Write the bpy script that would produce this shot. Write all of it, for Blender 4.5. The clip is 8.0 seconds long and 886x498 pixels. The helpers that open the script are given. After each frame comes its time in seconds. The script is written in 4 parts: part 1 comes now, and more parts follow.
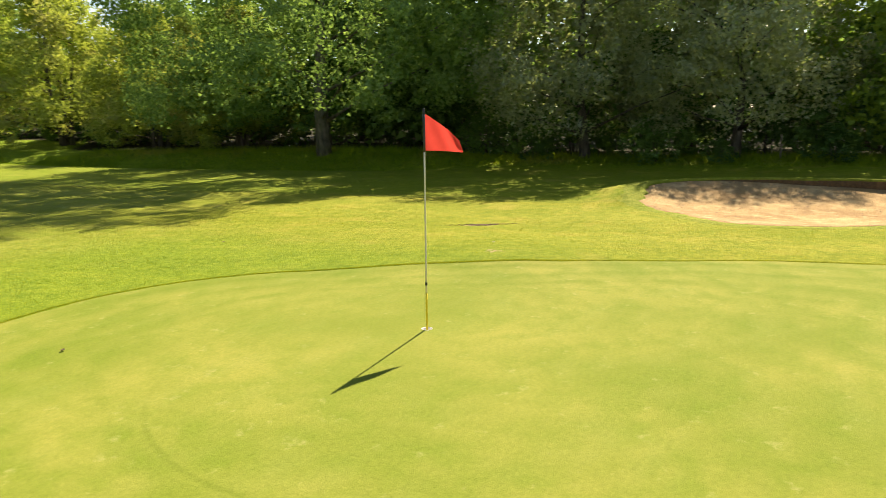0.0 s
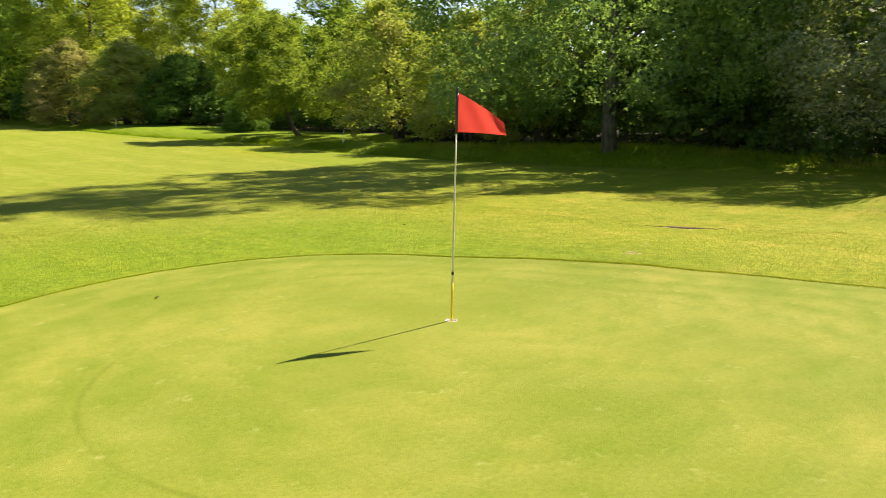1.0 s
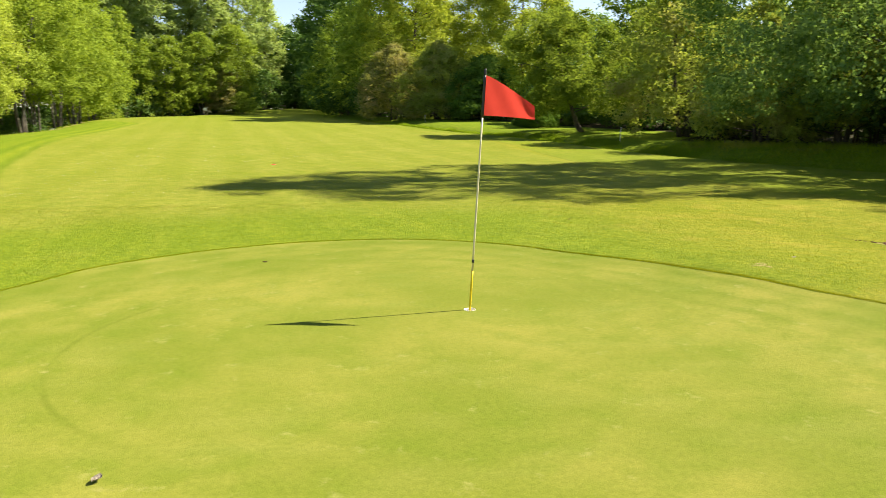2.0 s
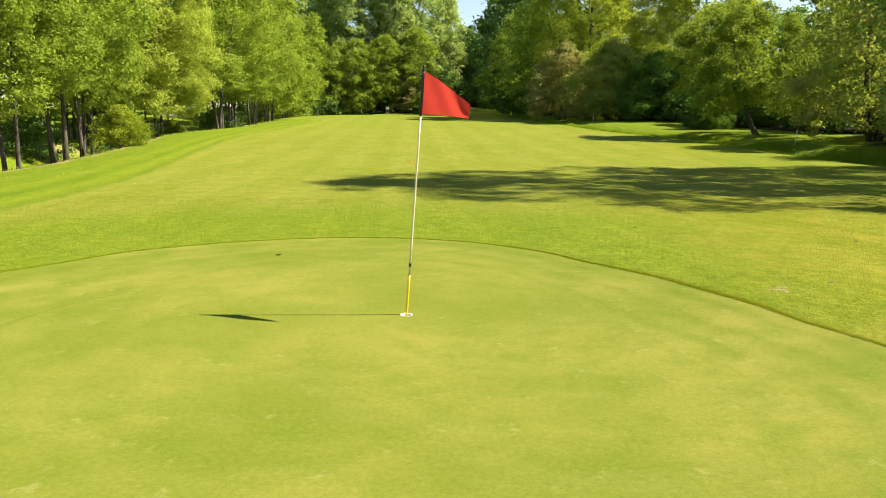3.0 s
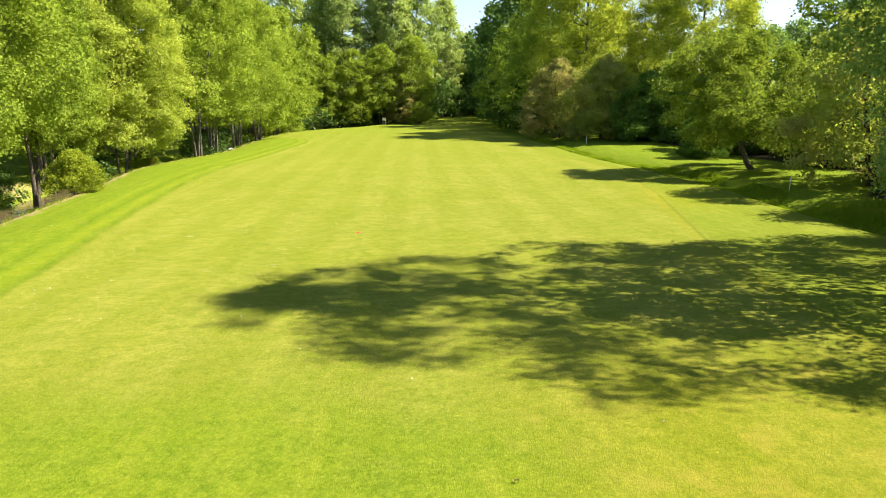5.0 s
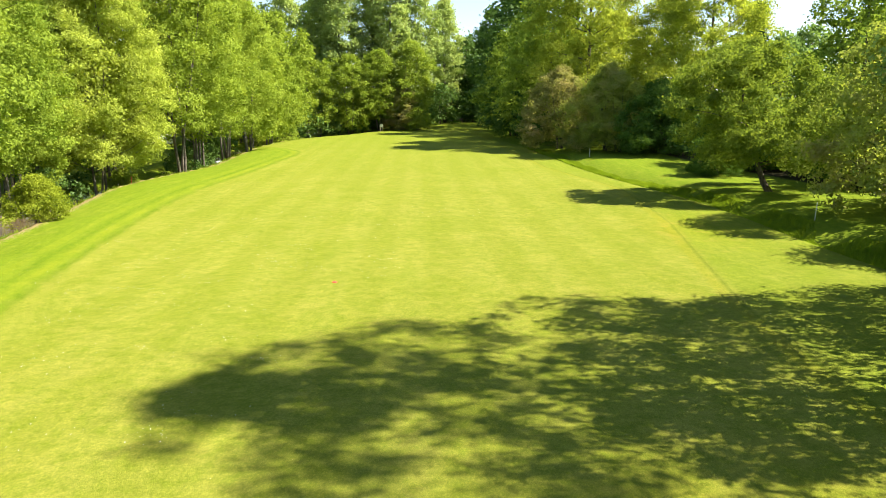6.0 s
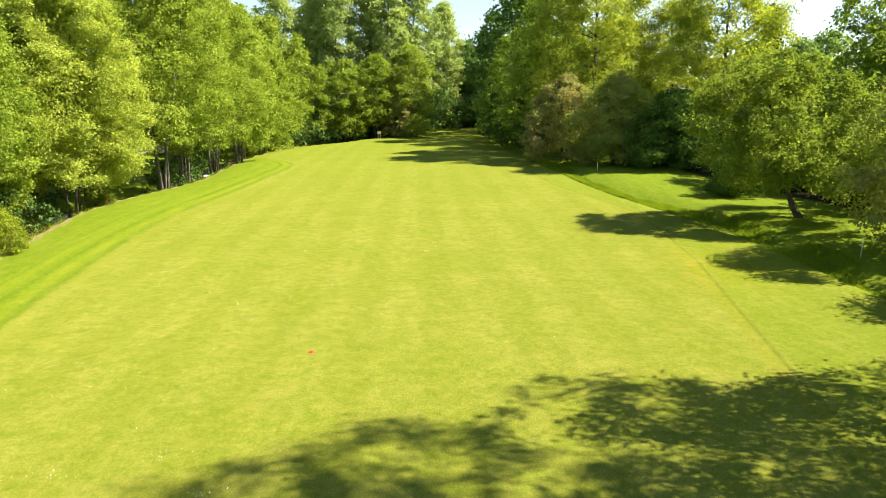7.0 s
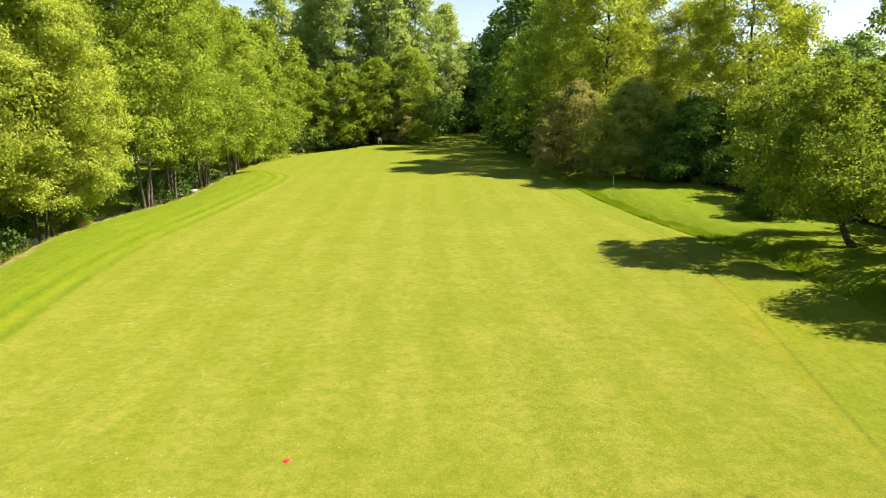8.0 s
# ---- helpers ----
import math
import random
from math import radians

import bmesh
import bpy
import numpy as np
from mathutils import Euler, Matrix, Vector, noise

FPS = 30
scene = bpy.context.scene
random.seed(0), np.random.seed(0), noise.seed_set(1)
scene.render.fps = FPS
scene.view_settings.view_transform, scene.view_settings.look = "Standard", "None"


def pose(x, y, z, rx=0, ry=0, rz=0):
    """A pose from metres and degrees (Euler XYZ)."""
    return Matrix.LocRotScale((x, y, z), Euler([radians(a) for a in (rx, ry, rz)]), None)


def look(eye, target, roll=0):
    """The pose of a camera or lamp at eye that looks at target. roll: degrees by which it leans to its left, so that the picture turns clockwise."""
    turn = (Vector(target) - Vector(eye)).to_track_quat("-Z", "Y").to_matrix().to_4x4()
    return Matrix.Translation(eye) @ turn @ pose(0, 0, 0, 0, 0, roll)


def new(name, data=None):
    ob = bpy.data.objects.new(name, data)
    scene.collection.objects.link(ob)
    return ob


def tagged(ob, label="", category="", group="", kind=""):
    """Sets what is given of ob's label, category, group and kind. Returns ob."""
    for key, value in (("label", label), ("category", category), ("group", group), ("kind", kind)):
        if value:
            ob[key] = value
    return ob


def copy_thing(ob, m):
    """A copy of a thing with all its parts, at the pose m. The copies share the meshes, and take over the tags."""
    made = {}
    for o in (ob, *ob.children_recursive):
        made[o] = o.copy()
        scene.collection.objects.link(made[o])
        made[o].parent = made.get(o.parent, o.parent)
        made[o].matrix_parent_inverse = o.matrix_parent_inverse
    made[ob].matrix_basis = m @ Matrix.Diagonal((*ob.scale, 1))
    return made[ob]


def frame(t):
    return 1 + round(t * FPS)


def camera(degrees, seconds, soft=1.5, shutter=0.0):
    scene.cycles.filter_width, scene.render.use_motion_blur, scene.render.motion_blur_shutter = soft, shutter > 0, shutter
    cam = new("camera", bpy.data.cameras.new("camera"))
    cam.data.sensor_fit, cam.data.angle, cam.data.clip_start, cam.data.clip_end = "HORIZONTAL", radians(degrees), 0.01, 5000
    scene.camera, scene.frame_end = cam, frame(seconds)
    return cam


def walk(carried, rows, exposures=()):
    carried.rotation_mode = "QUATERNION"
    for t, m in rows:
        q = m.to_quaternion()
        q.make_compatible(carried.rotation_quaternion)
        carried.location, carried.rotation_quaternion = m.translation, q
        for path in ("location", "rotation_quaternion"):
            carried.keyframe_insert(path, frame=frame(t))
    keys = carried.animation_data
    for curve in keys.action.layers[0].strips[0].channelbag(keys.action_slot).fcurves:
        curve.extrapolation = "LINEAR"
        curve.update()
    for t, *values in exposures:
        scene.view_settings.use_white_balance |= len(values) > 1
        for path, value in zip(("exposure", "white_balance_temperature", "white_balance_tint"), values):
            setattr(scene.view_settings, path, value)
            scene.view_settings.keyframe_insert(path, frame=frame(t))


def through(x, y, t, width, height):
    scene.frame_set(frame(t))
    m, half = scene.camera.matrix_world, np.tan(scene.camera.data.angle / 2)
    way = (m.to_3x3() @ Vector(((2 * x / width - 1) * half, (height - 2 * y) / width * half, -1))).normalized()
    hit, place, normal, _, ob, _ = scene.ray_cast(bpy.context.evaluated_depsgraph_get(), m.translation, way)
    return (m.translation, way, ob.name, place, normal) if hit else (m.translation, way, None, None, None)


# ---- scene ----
cam = camera(63.3, 8.0, soft=0.9, shutter=0.18)
PATH = [
    (0, (-5.787, -3.641, 2.026), (-4.094, -2.637, 1.671), -1.6),
    (0.5, (-4.671, -4.661, 1.867), (-3.266, -3.279, 1.529), -1.5),
    (1, (-3.543, -5.461, 1.781), (-2.486, -3.796, 1.447), -1.2),
    (1.5, (-2.322, -5.989, 1.689), (-1.653, -4.134, 1.36), -0.8),
    (2, (-1.138, -6.261, 1.616), (-0.859, -4.308, 1.288), -0.3),
    (2.2, (-0.675, -6.288, 1.597), (-0.547, -4.319, 1.268), -0.1),
    (3.3, (1.486, -5.849, 1.632), (1.246, -3.891, 1.302), 0.3),
    (3.5, (1.79, -5.656, 1.762), (1.551, -3.699, 1.431), 0.2),
    (4, (2.409, -4.898, 2.555), (2.17, -2.94, 2.224), 0.1),
    (4.5, (2.835, -3.849, 3.472), (2.596, -1.891, 3.142), 0.0),
    (4.7, (2.926, -3.379, 3.869), (2.688, -1.422, 3.533), -0.1),
    (6, (2.987, 1.342, 5.589), (2.744, 3.299, 5.255), -0.3),
    (6.5, (2.797, 3.345, 6.094), (2.553, 5.302, 5.761), -0.4),
    (7, (2.522, 5.731, 6.731), (2.279, 7.688, 6.4), -0.4),
    (7.5, (2.128, 8.194, 7.303), (1.882, 10.151, 6.974), -0.6),
    (8, (1.635, 10.795, 7.673), (1.387, 12.752, 7.345), -0.6),
]
walk(cam, [(t, look(eye, target, roll)) for t, eye, target, roll in PATH], [
    (0.0, 1.82, 7500, 18), (1.0, 1.76, 7350, 16), (2.0, 1.67, 7250, 14), (3.5, 1.60, 7200, 13), (4.5, 1.73, 7250, 14), (6.0, 1.97, 7050, 13), (6.6, 1.95, 7100, 13), (8.0, 1.66, 7500, 15)])

# ---------------------------------------------------------------- world, sun, exposure
SUN_DIR = Vector((1.92, 0.30, 2.12)).normalized()
world = bpy.data.worlds.new("sky")
scene.world = world
world.use_nodes = True
wn, wl = world.node_tree.nodes, world.node_tree.links
sky = wn.new("ShaderNodeTexSky")
sky.sky_type = "NISHITA"
sky.sun_disc = False
sky.sun_elevation = math.asin(SUN_DIR.z)
sky.sun_rotation = math.atan2(SUN_DIR.x, SUN_DIR.y)
sky.air_density, sky.dust_density, sky.ozone_density = 1.0, 0.25, 1.0
wl.new(sky.outputs[0], wn["Background"].inputs[0])
wn["Background"].inputs[1].default_value = 0.068
sun = new("sun", bpy.data.lights.new("sun", "SUN"))
sun.data.energy, sun.data.angle, sun.data.color = 5.0, radians(0.55), (1.0, 0.95, 0.84)
sun.matrix_world = look(SUN_DIR * 200, (0, 0, 0))

# ---------------------------------------------------------------- small helpers


def part(name, bm, material, parent=None, label="", smooth=False):
    """Links a bmesh as one mesh object, under a thing where one is given."""
    me = bpy.data.meshes.new(name)
    bm.to_mesh(me)
    bm.free()
    me.materials.append(material)
    if smooth:
        me.shade_smooth()
    ob = new(name, me)
    ob.parent = parent
    return tagged(ob, label)


def fast_mesh(name, verts, faces, material, parent=None, smooth=False):
    """Links arrays of vertices and equal-sided faces as one mesh object."""
    verts, faces = np.asarray(verts, np.float32), np.asarray(faces, np.int32)
    me = bpy.data.meshes.new(name)
    me.vertices.add(len(verts))
    me.vertices.foreach_set("co", verts.ravel())
    n, k = faces.shape
    me.loops.add(n * k)
    me.loops.foreach_set("vertex_index", faces.ravel())
    me.polygons.add(n)
    me.polygons.foreach_set("loop_start", np.arange(0, n * k, k, dtype=np.int32))
    me.update(calc_edges=True)
    if smooth:
        me.shade_smooth()
    me.materials.append(material)
    ob = new(name, me)
    ob.parent = parent
    return ob


def tube(bm, pts, radii, sides=7):
    """A tapered tube along points, added to a bmesh."""
    rings = []
    for i, p in enumerate(pts):
        p = Vector(p)
        ahead = (Vector(pts[min(i + 1, len(pts) - 1)]) - Vector(pts[max(i - 1, 0)])).normalized()
        side = ahead.orthogonal().normalized()
        up = ahead.cross(side)
        rings.append([bm.verts.new(p + float(radii[i]) * (math.cos(a) * side + math.sin(a) * up))
                      for a in [2 * math.pi * k / sides for k in range(sides)]])
    for a, b in zip(rings, rings[1:]):
        for k in range(sides):
            bm.faces.new((a[k], a[(k + 1) % sides], b[(k + 1) % sides], b[k]))
    bm.faces.new(rings[0][::-1])
    bm.faces.new(rings[-1])


def box(bm, cx, cy, cz, sx, sy, sz, bevel=0.0):
    made = bmesh.ops.create_cube(bm, size=1.0, matrix=Matrix.Translation((cx, cy, cz)) @ Matrix.Diagonal((sx, sy, sz, 1)))
    if bevel:
        edges = list({e for v in made["verts"] for e in v.link_edges})
        bmesh.ops.bevel(bm, geom=edges, offset=bevel, segments=2, affect="EDGES")


def smooth01(a):
    a = np.clip(a, 0, 1)
    return a * a * (3 - 2 * a)


# ---------------------------------------------------------------- materials
class Nodes:
    """A new material with short calls for the nodes used here."""

    def __init__(self, name):
        self.mat = bpy.data.materials.new(name)
        self.mat.use_nodes = True
        self.tree = self.mat.node_tree
        self.tree.nodes.clear()
        self.out = self.tree.nodes.new("ShaderNodeOutputMaterial")

    def node(self, kind):
        return self.tree.nodes.new("ShaderNode" + kind)

    def attribute(self, name):
        n = self.node("Attribute")
        n.attribute_name = name
        return n

    def put(self, socket, value):
        if hasattr(value, "is_linked"):
            self.tree.links.new(value, socket)
        elif isinstance(value, tuple) and len(value) == 3 and socket.type == "RGBA":
            socket.default_value = (*value, 1)
        else:
            socket.default_value = value

    def noise(self, scale, detail=3.0, rough=0.55, where=None):
        n = self.node("TexNoise")
        n.inputs["Scale"].default_value, n.inputs["Detail"].default_value = scale, detail
        n.inputs["Roughness"].default_value = rough
        self.put(n.inputs["Vector"], where if where is not None else self.place())
        return n.outputs["Fac"]

    def place(self):
        return self.node("NewGeometry").outputs["Position"]

    def stretched(self, sx, sy, sz, turn=0.0):
        m = self.node("Mapping")
        self.put(m.inputs["Vector"], self.place())
        m.inputs["Scale"].default_value, m.inputs["Rotation"].default_value = (sx, sy, sz), (0, 0, turn)
        return m.outputs[0]

    def span(self, value, a, b, lo=0.0, hi=1.0):
        n = self.node("MapRange")
        self.put(n.inputs["Value"], value)
        for key, v in (("From Min", a), ("From Max", b), ("To Min", lo), ("To Max", hi)):
            n.inputs[key].default_value = v
        return n.outputs[0]

    def mix(self, fac, a, b, blend="MIX"):
        n = self.node("MixRGB")
        n.blend_type = blend
        for socket, v in zip(n.inputs, (fac, a, b)):
            self.put(socket, v)
        return n.outputs[0]

    def math(self, op, a, b=0.0):
        n = self.node("Math")
        n.operation = op
        self.put(n.inputs[0], a)
        self.put(n.inputs[1], b)
        return n.outputs[0]

    def bump(self, height, strength, distance):
        n = self.node("Bump")
        n.inputs["Strength"].default_value, n.inputs["Distance"].default_value = strength, distance
        self.put(n.inputs["Height"], height)
        return n.outputs[0]

    def principled(self, colour, rough=0.7, metal=0.0, normal=None, specular=0.4, matt=0.0):
        n = self.node("BsdfPrincipled")
        self.put(n.inputs["Base Color"], colour)
        self.put(n.inputs["Roughness"], rough)
        n.inputs["Metallic"].default_value = metal
        n.inputs["Specular IOR Level"].default_value = specular
        n.inputs["Diffuse Roughness"].default_value = matt
        if normal is not None:
            self.put(n.inputs["Normal"], normal)
        return n

    def done(self, shader):
        self.tree.links.new(shader.outputs[0], self.out.inputs[0])
        return self.mat


def plain(name, colour, rough=0.6, metal=0.0, vary=0.12, scale=30.0, bump=0.0):
    """A painted or simple surface, with a little wear."""
    m = Nodes(name)
    dark = tuple(c * (1 - 2 * vary) for c in colour)
    tone = m.mix(m.span(m.noise(scale), 0.35, 0.7), dark, colour)
    tone = m.mix(m.span(m.noise(scale * 0.13), 0.4, 0.75, 0, 0.5), tone, tuple(c * 0.75 for c in colour))
    normal = m.bump(m.noise(scale * 3), 0.4, bump) if bump else None
    return m.done(m.principled(tone, rough, metal, normal))


def leaf_material(name, low, high, dry=None, through=0.5, gloss=0.0):
    """Leaves that let light through; each leaf and each tree has its own tone."""
    m = Nodes(name)
    geo, info = m.node("NewGeometry"), m.node("ObjectInfo")
    fac = m.math("MULTIPLY_ADD", geo.outputs["Random Per Island"], 0.32)
    fac.node.inputs[2].default_value = 0.12
    fac = m.math("ADD", fac, m.span(m.noise(0.5, 2.0), 0.35, 0.65, 0.0, 0.35))
    fac = m.math("ADD", fac, m.span(info.outputs["Random"], 0, 1, -0.1, 0.15))
    tone = m.mix(fac, low, high)
    if dry:
        tone = m.mix(m.span(m.noise(0.33, 2.0, where=m.stretched(1, 1, 0.7)), 0.5, 0.68, 0, 0.8), tone, dry)
    diff, trans, glo = m.node("BsdfDiffuse"), m.node("BsdfTranslucent"), m.node("BsdfGlossy")
    m.put(diff.inputs["Color"], tone)
    m.put(trans.inputs["Color"], m.mix(1.0, tone, (1.08, 1.06, 0.6), "MULTIPLY"))
    glo.inputs["Roughness"].default_value = 0.5
    a, b = m.node("MixShader"), m.node("MixShader")
    a.inputs[0].default_value, b.inputs[0].default_value = through, gloss
    m.tree.links.new(diff.outputs[0], a.inputs[1])
    m.tree.links.new(trans.outputs[0], a.inputs[2])
    m.tree.links.new(a.outputs[0], b.inputs[1])
    m.tree.links.new(glo.outputs[0], b.inputs[2])
    return m.done(b)


def bark_material(name, dark, light):
    m = Nodes(name)
    streak = m.noise(9, 5, 0.65, m.stretched(1, 1, 0.22))
    tone = m.mix(m.span(streak, 0.35, 0.68), dark, light)
    tone = m.mix(m.span(m.noise(1.3), 0.5, 0.7, 0, 0.45), tone, (0.07, 0.09, 0.035))
    return m.done(m.principled(tone, 0.9, 0, m.bump(streak, 0.9, 0.03), 0.2))


def turf_material():
    """Ground grass: fairway, semi-rough, long grass and bare soil by the zones kept on the mesh."""
    m = Nodes("turf")
    sep = m.node("SeparateColor")
    from_left, from_right = m.attribute("from_left").outputs["Fac"], m.attribute("from_right").outputs["Fac"]
    wood = m.attribute("litter").outputs["Fac"]
    m.put(sep.inputs[0], m.attribute("zone").outputs["Color"])
    rough, dirt, worn = sep.outputs[0], sep.outputs[1], sep.outputs[2]
    big, mid = m.noise(0.22, 3), m.noise(1.3, 4, 0.6)
    mottle = m.noise(3.1, 5, 0.7)
    tuft, fine = m.noise(7.0, 4, 0.65), m.noise(55.0, 3, 0.7)
    fair = m.mix(m.span(big, 0.35, 0.65), (0.208, 0.228, 0.030), (0.252, 0.252, 0.044))
    fair = m.mix(m.span(mid, 0.40, 0.64, 0, 0.5), fair, (0.150, 0.188, 0.016))
    wave = m.node("TexWave")
    wave.wave_type, wave.bands_direction, wave.wave_profile = "BANDS", "X", "SIN"
    m.put(wave.inputs["Vector"], m.stretched(1, 1, 1, radians(-9)))
    wave.inputs["Scale"].default_value, wave.inputs["Distortion"].default_value = 0.115, 0.8
    wave.inputs["Detail"].default_value = 1.5
    fair = m.mix(m.span(wave.outputs["Fac"], 0.3, 0.7, 0, 0.30), fair, (0.152, 0.182, 0.012))
    fair = m.mix(m.span(mottle, 0.50, 0.64, 0, 0.48), fair, (0.118, 0.172, 0.010))
    fair = m.mix(m.span(mottle, 0.46, 0.34, 0, 0.38), fair, (0.300, 0.290, 0.052))
    long = m.mix(m.span(mid, 0.35, 0.65), (0.122, 0.190, 0.010), (0.172, 0.230, 0.014))
    long = m.mix(m.span(mottle, 0.44, 0.62, 0, 0.55), long, (0.086, 0.150, 0.007))
    long = m.mix(m.span(tuft, 0.5, 0.36, 0, 0.35), long, (0.215, 0.250, 0.020))
    tone = m.mix(rough, fair, long)
    axes, swath = m.node("SeparateXYZ"), m.node("CombineXYZ")
    m.put(axes.inputs[0], m.place())
    m.put(swath.inputs[0], m.math("MULTIPLY", from_left, 2.4))
    m.put(swath.inputs[1], m.math("MULTIPLY", axes.outputs["Y"], 0.22))
    drag = m.noise(1.0, 4, 0.65, swath.outputs[0])
    tone = m.mix(m.math("MULTIPLY", m.span(drag, 0.48, 0.66), m.span(rough, 0.0, 1.0, 0.12, 0.45)), tone, (0.105, 0.165, 0.008))
    tone = m.mix(m.math("MULTIPLY", m.span(drag, 0.47, 0.32), m.span(rough, 0.0, 1.0, 0.15, 0.35)), tone, (0.250, 0.262, 0.030))
    for centre, half, share, colour in ((-0.1, 0.26, 0.6, (0.085, 0.148, 0.006)), (-0.75, 0.4, 0.55, (0.235, 0.262, 0.018)), (-1.45, 0.24, 0.6, (0.085, 0.150, 0.006)), (-2.2, 0.4, 0.4, (0.215, 0.250, 0.016)), (-3.2, 0.22, 0.35, (0.090, 0.155, 0.007)), (0.6, 0.5, 0.25, (0.270, 0.270, 0.045))):
        strip = m.math("SUBTRACT", 1.0, m.span(m.math("ABSOLUTE", m.math("SUBTRACT", from_left, centre)), half * 0.3, half))
        tone = m.mix(m.math("MULTIPLY", m.math("MULTIPLY", strip, share), m.span(m.noise(0.35, 3), 0.35, 0.6, 0.25, 1.0)), tone, colour)
    rut = m.math("SUBTRACT", 1.0, m.span(m.math("ABSOLUTE", from_right), 0.03, 0.12))
    tone = m.mix(m.math("MULTIPLY", rut, 0.42), tone, (0.075, 0.115, 0.005))
    crest = m.math("SUBTRACT", 1.0, m.span(m.math("ABSOLUTE", m.math("SUBTRACT", from_right, -0.3)), 0.1, 0.3))
    tone = m.mix(m.math("MULTIPLY", crest, 0.4), tone, (0.213, 0.213, 0.015))
    tone = m.mix(m.span(tuft, 0.42, 0.64, 0, 0.5), tone, m.mix(0.45, tone, (0.050, 0.095, 0.006)))
    speck = m.noise(21.0, 4, 0.75)
    tone = m.mix(m.span(speck, 0.40, 0.68, 0, 0.58), tone, m.mix(1.0, tone, (0.46, 0.55, 0.47), "MULTIPLY"))
    tone = m.mix(m.span(speck, 0.46, 0.30, 0, 0.4), tone, (0.315, 0.312, 0.052))
    dry = m.math("MULTIPLY", m.span(m.noise(0.9, 4, 0.6), 0.54, 0.70), worn)
    tone = m.mix(dry, tone, (0.275, 0.235, 0.055))
    tone = m.mix(m.span(worn, 0.12, 0.7), tone, m.mix(1.0, tone, (1.06, 1.0, 0.62), "MULTIPLY"))
    tone = m.mix(m.span(fine, 0.35, 0.7, 0, 0.5), tone, m.mix(1.0, tone, (0.42, 0.5, 0.4), "MULTIPLY"))
    soil = m.mix(m.span(tuft, 0.35, 0.65), (0.120, 0.092, 0.045), (0.300, 0.240, 0.115))
    edge = m.math("ADD", dirt, m.span(tuft, 0.3, 0.7, -0.35, 0.35))
    tone = m.mix(m.span(edge, 0.42, 0.6), tone, soil)
    # Wood floor goes near-black: the deep shade under the trees, put into the colour.
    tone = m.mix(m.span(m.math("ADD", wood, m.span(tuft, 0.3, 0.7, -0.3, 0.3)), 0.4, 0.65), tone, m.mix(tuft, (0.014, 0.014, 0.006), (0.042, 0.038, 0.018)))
    height = m.math("ADD", m.math("MULTIPLY", tuft, 0.6), fine)
    return m.done(m.principled(tone, 0.9, 0, m.bump(height, 0.8, 0.03), 0.04, 0.12))


def green_material():
    """Close-mown putting surface: fine grain, paler worn patches, faint ring tracks of the mower."""
    m = Nodes("putting_turf")
    big, mid = m.noise(0.55, 3, 0.55), m.noise(2.3, 4, 0.6)
    fine, grain = m.noise(28.0, 4, 0.7), m.noise(140.0, 2, 0.7)
    tone = m.mix(m.span(big, 0.38, 0.62), (0.136, 0.160, 0.021), (0.198, 0.197, 0.037))
    tone = m.mix(m.span(mid, 0.42, 0.66, 0, 0.6), tone, (0.104, 0.146, 0.013))
    drift = m.noise(0.8, 4, 0.6, m.stretched(0.8, 1.1, 1, radians(-20)))
    tone = m.mix(m.span(drift, 0.5, 0.68, 0, 0.32), tone, (0.098, 0.145, 0.012))
    streaks = m.noise(1.6, 3, 0.5, m.stretched(0.7, 1.5, 1, radians(14)))
    tone = m.mix(m.span(streaks, 0.5, 0.75, 0, 0.22), tone, (0.215, 0.217, 0.055))
    axes = m.node("SeparateXYZ")
    m.put(axes.inputs[0], m.place())
    near = m.node("VectorMath")
    near.operation = "DISTANCE"
    m.put(near.inputs[0], m.place())
    near.inputs[1].default_value = (-0.908, -0.729, 0.0)
    arc = m.math("SUBTRACT", 1.0, m.span(m.math("ABSOLUTE", m.math("SUBTRACT", near.outputs["Value"], 2.305)), 0.008, 0.035))
    tone = m.mix(m.math("MULTIPLY", arc, m.math("MULTIPLY", m.span(m.noise(0.9, 2), 0.38, 0.55, 0.1, 0.38), m.span(axes.outputs["X"], -2.0, -2.8))), tone, (0.078, 0.110, 0.009))
    ring = m.attribute("track")
    tone = m.mix(m.math("MULTIPLY", ring.outputs["Fac"], m.span(mid, 0.3, 0.6, 0.5, 1.0)), tone, (0.092, 0.135, 0.010))
    pale = m.span(m.noise(4.5, 5, 0.7), 0.60, 0.74, 0, 0.5)
    tone = m.mix(pale, tone, (0.294, 0.273, 0.100))
    tone = m.mix(m.span(fine, 0.35, 0.68, 0, 0.42), tone, m.mix(1.0, tone, (0.52, 0.6, 0.45), "MULTIPLY"))
    tone = m.mix(m.span(grain, 0.4, 0.7, 0, 0.4), tone, m.mix(1.0, tone, (0.5, 0.58, 0.4), "MULTIPLY"))
    height = m.math("ADD", m.math("MULTIPLY", fine, 0.7), grain)
    return m.done(m.principled(tone, 0.9, 0, m.bump(height, 0.6, 0.006), 0.05, 0.12))


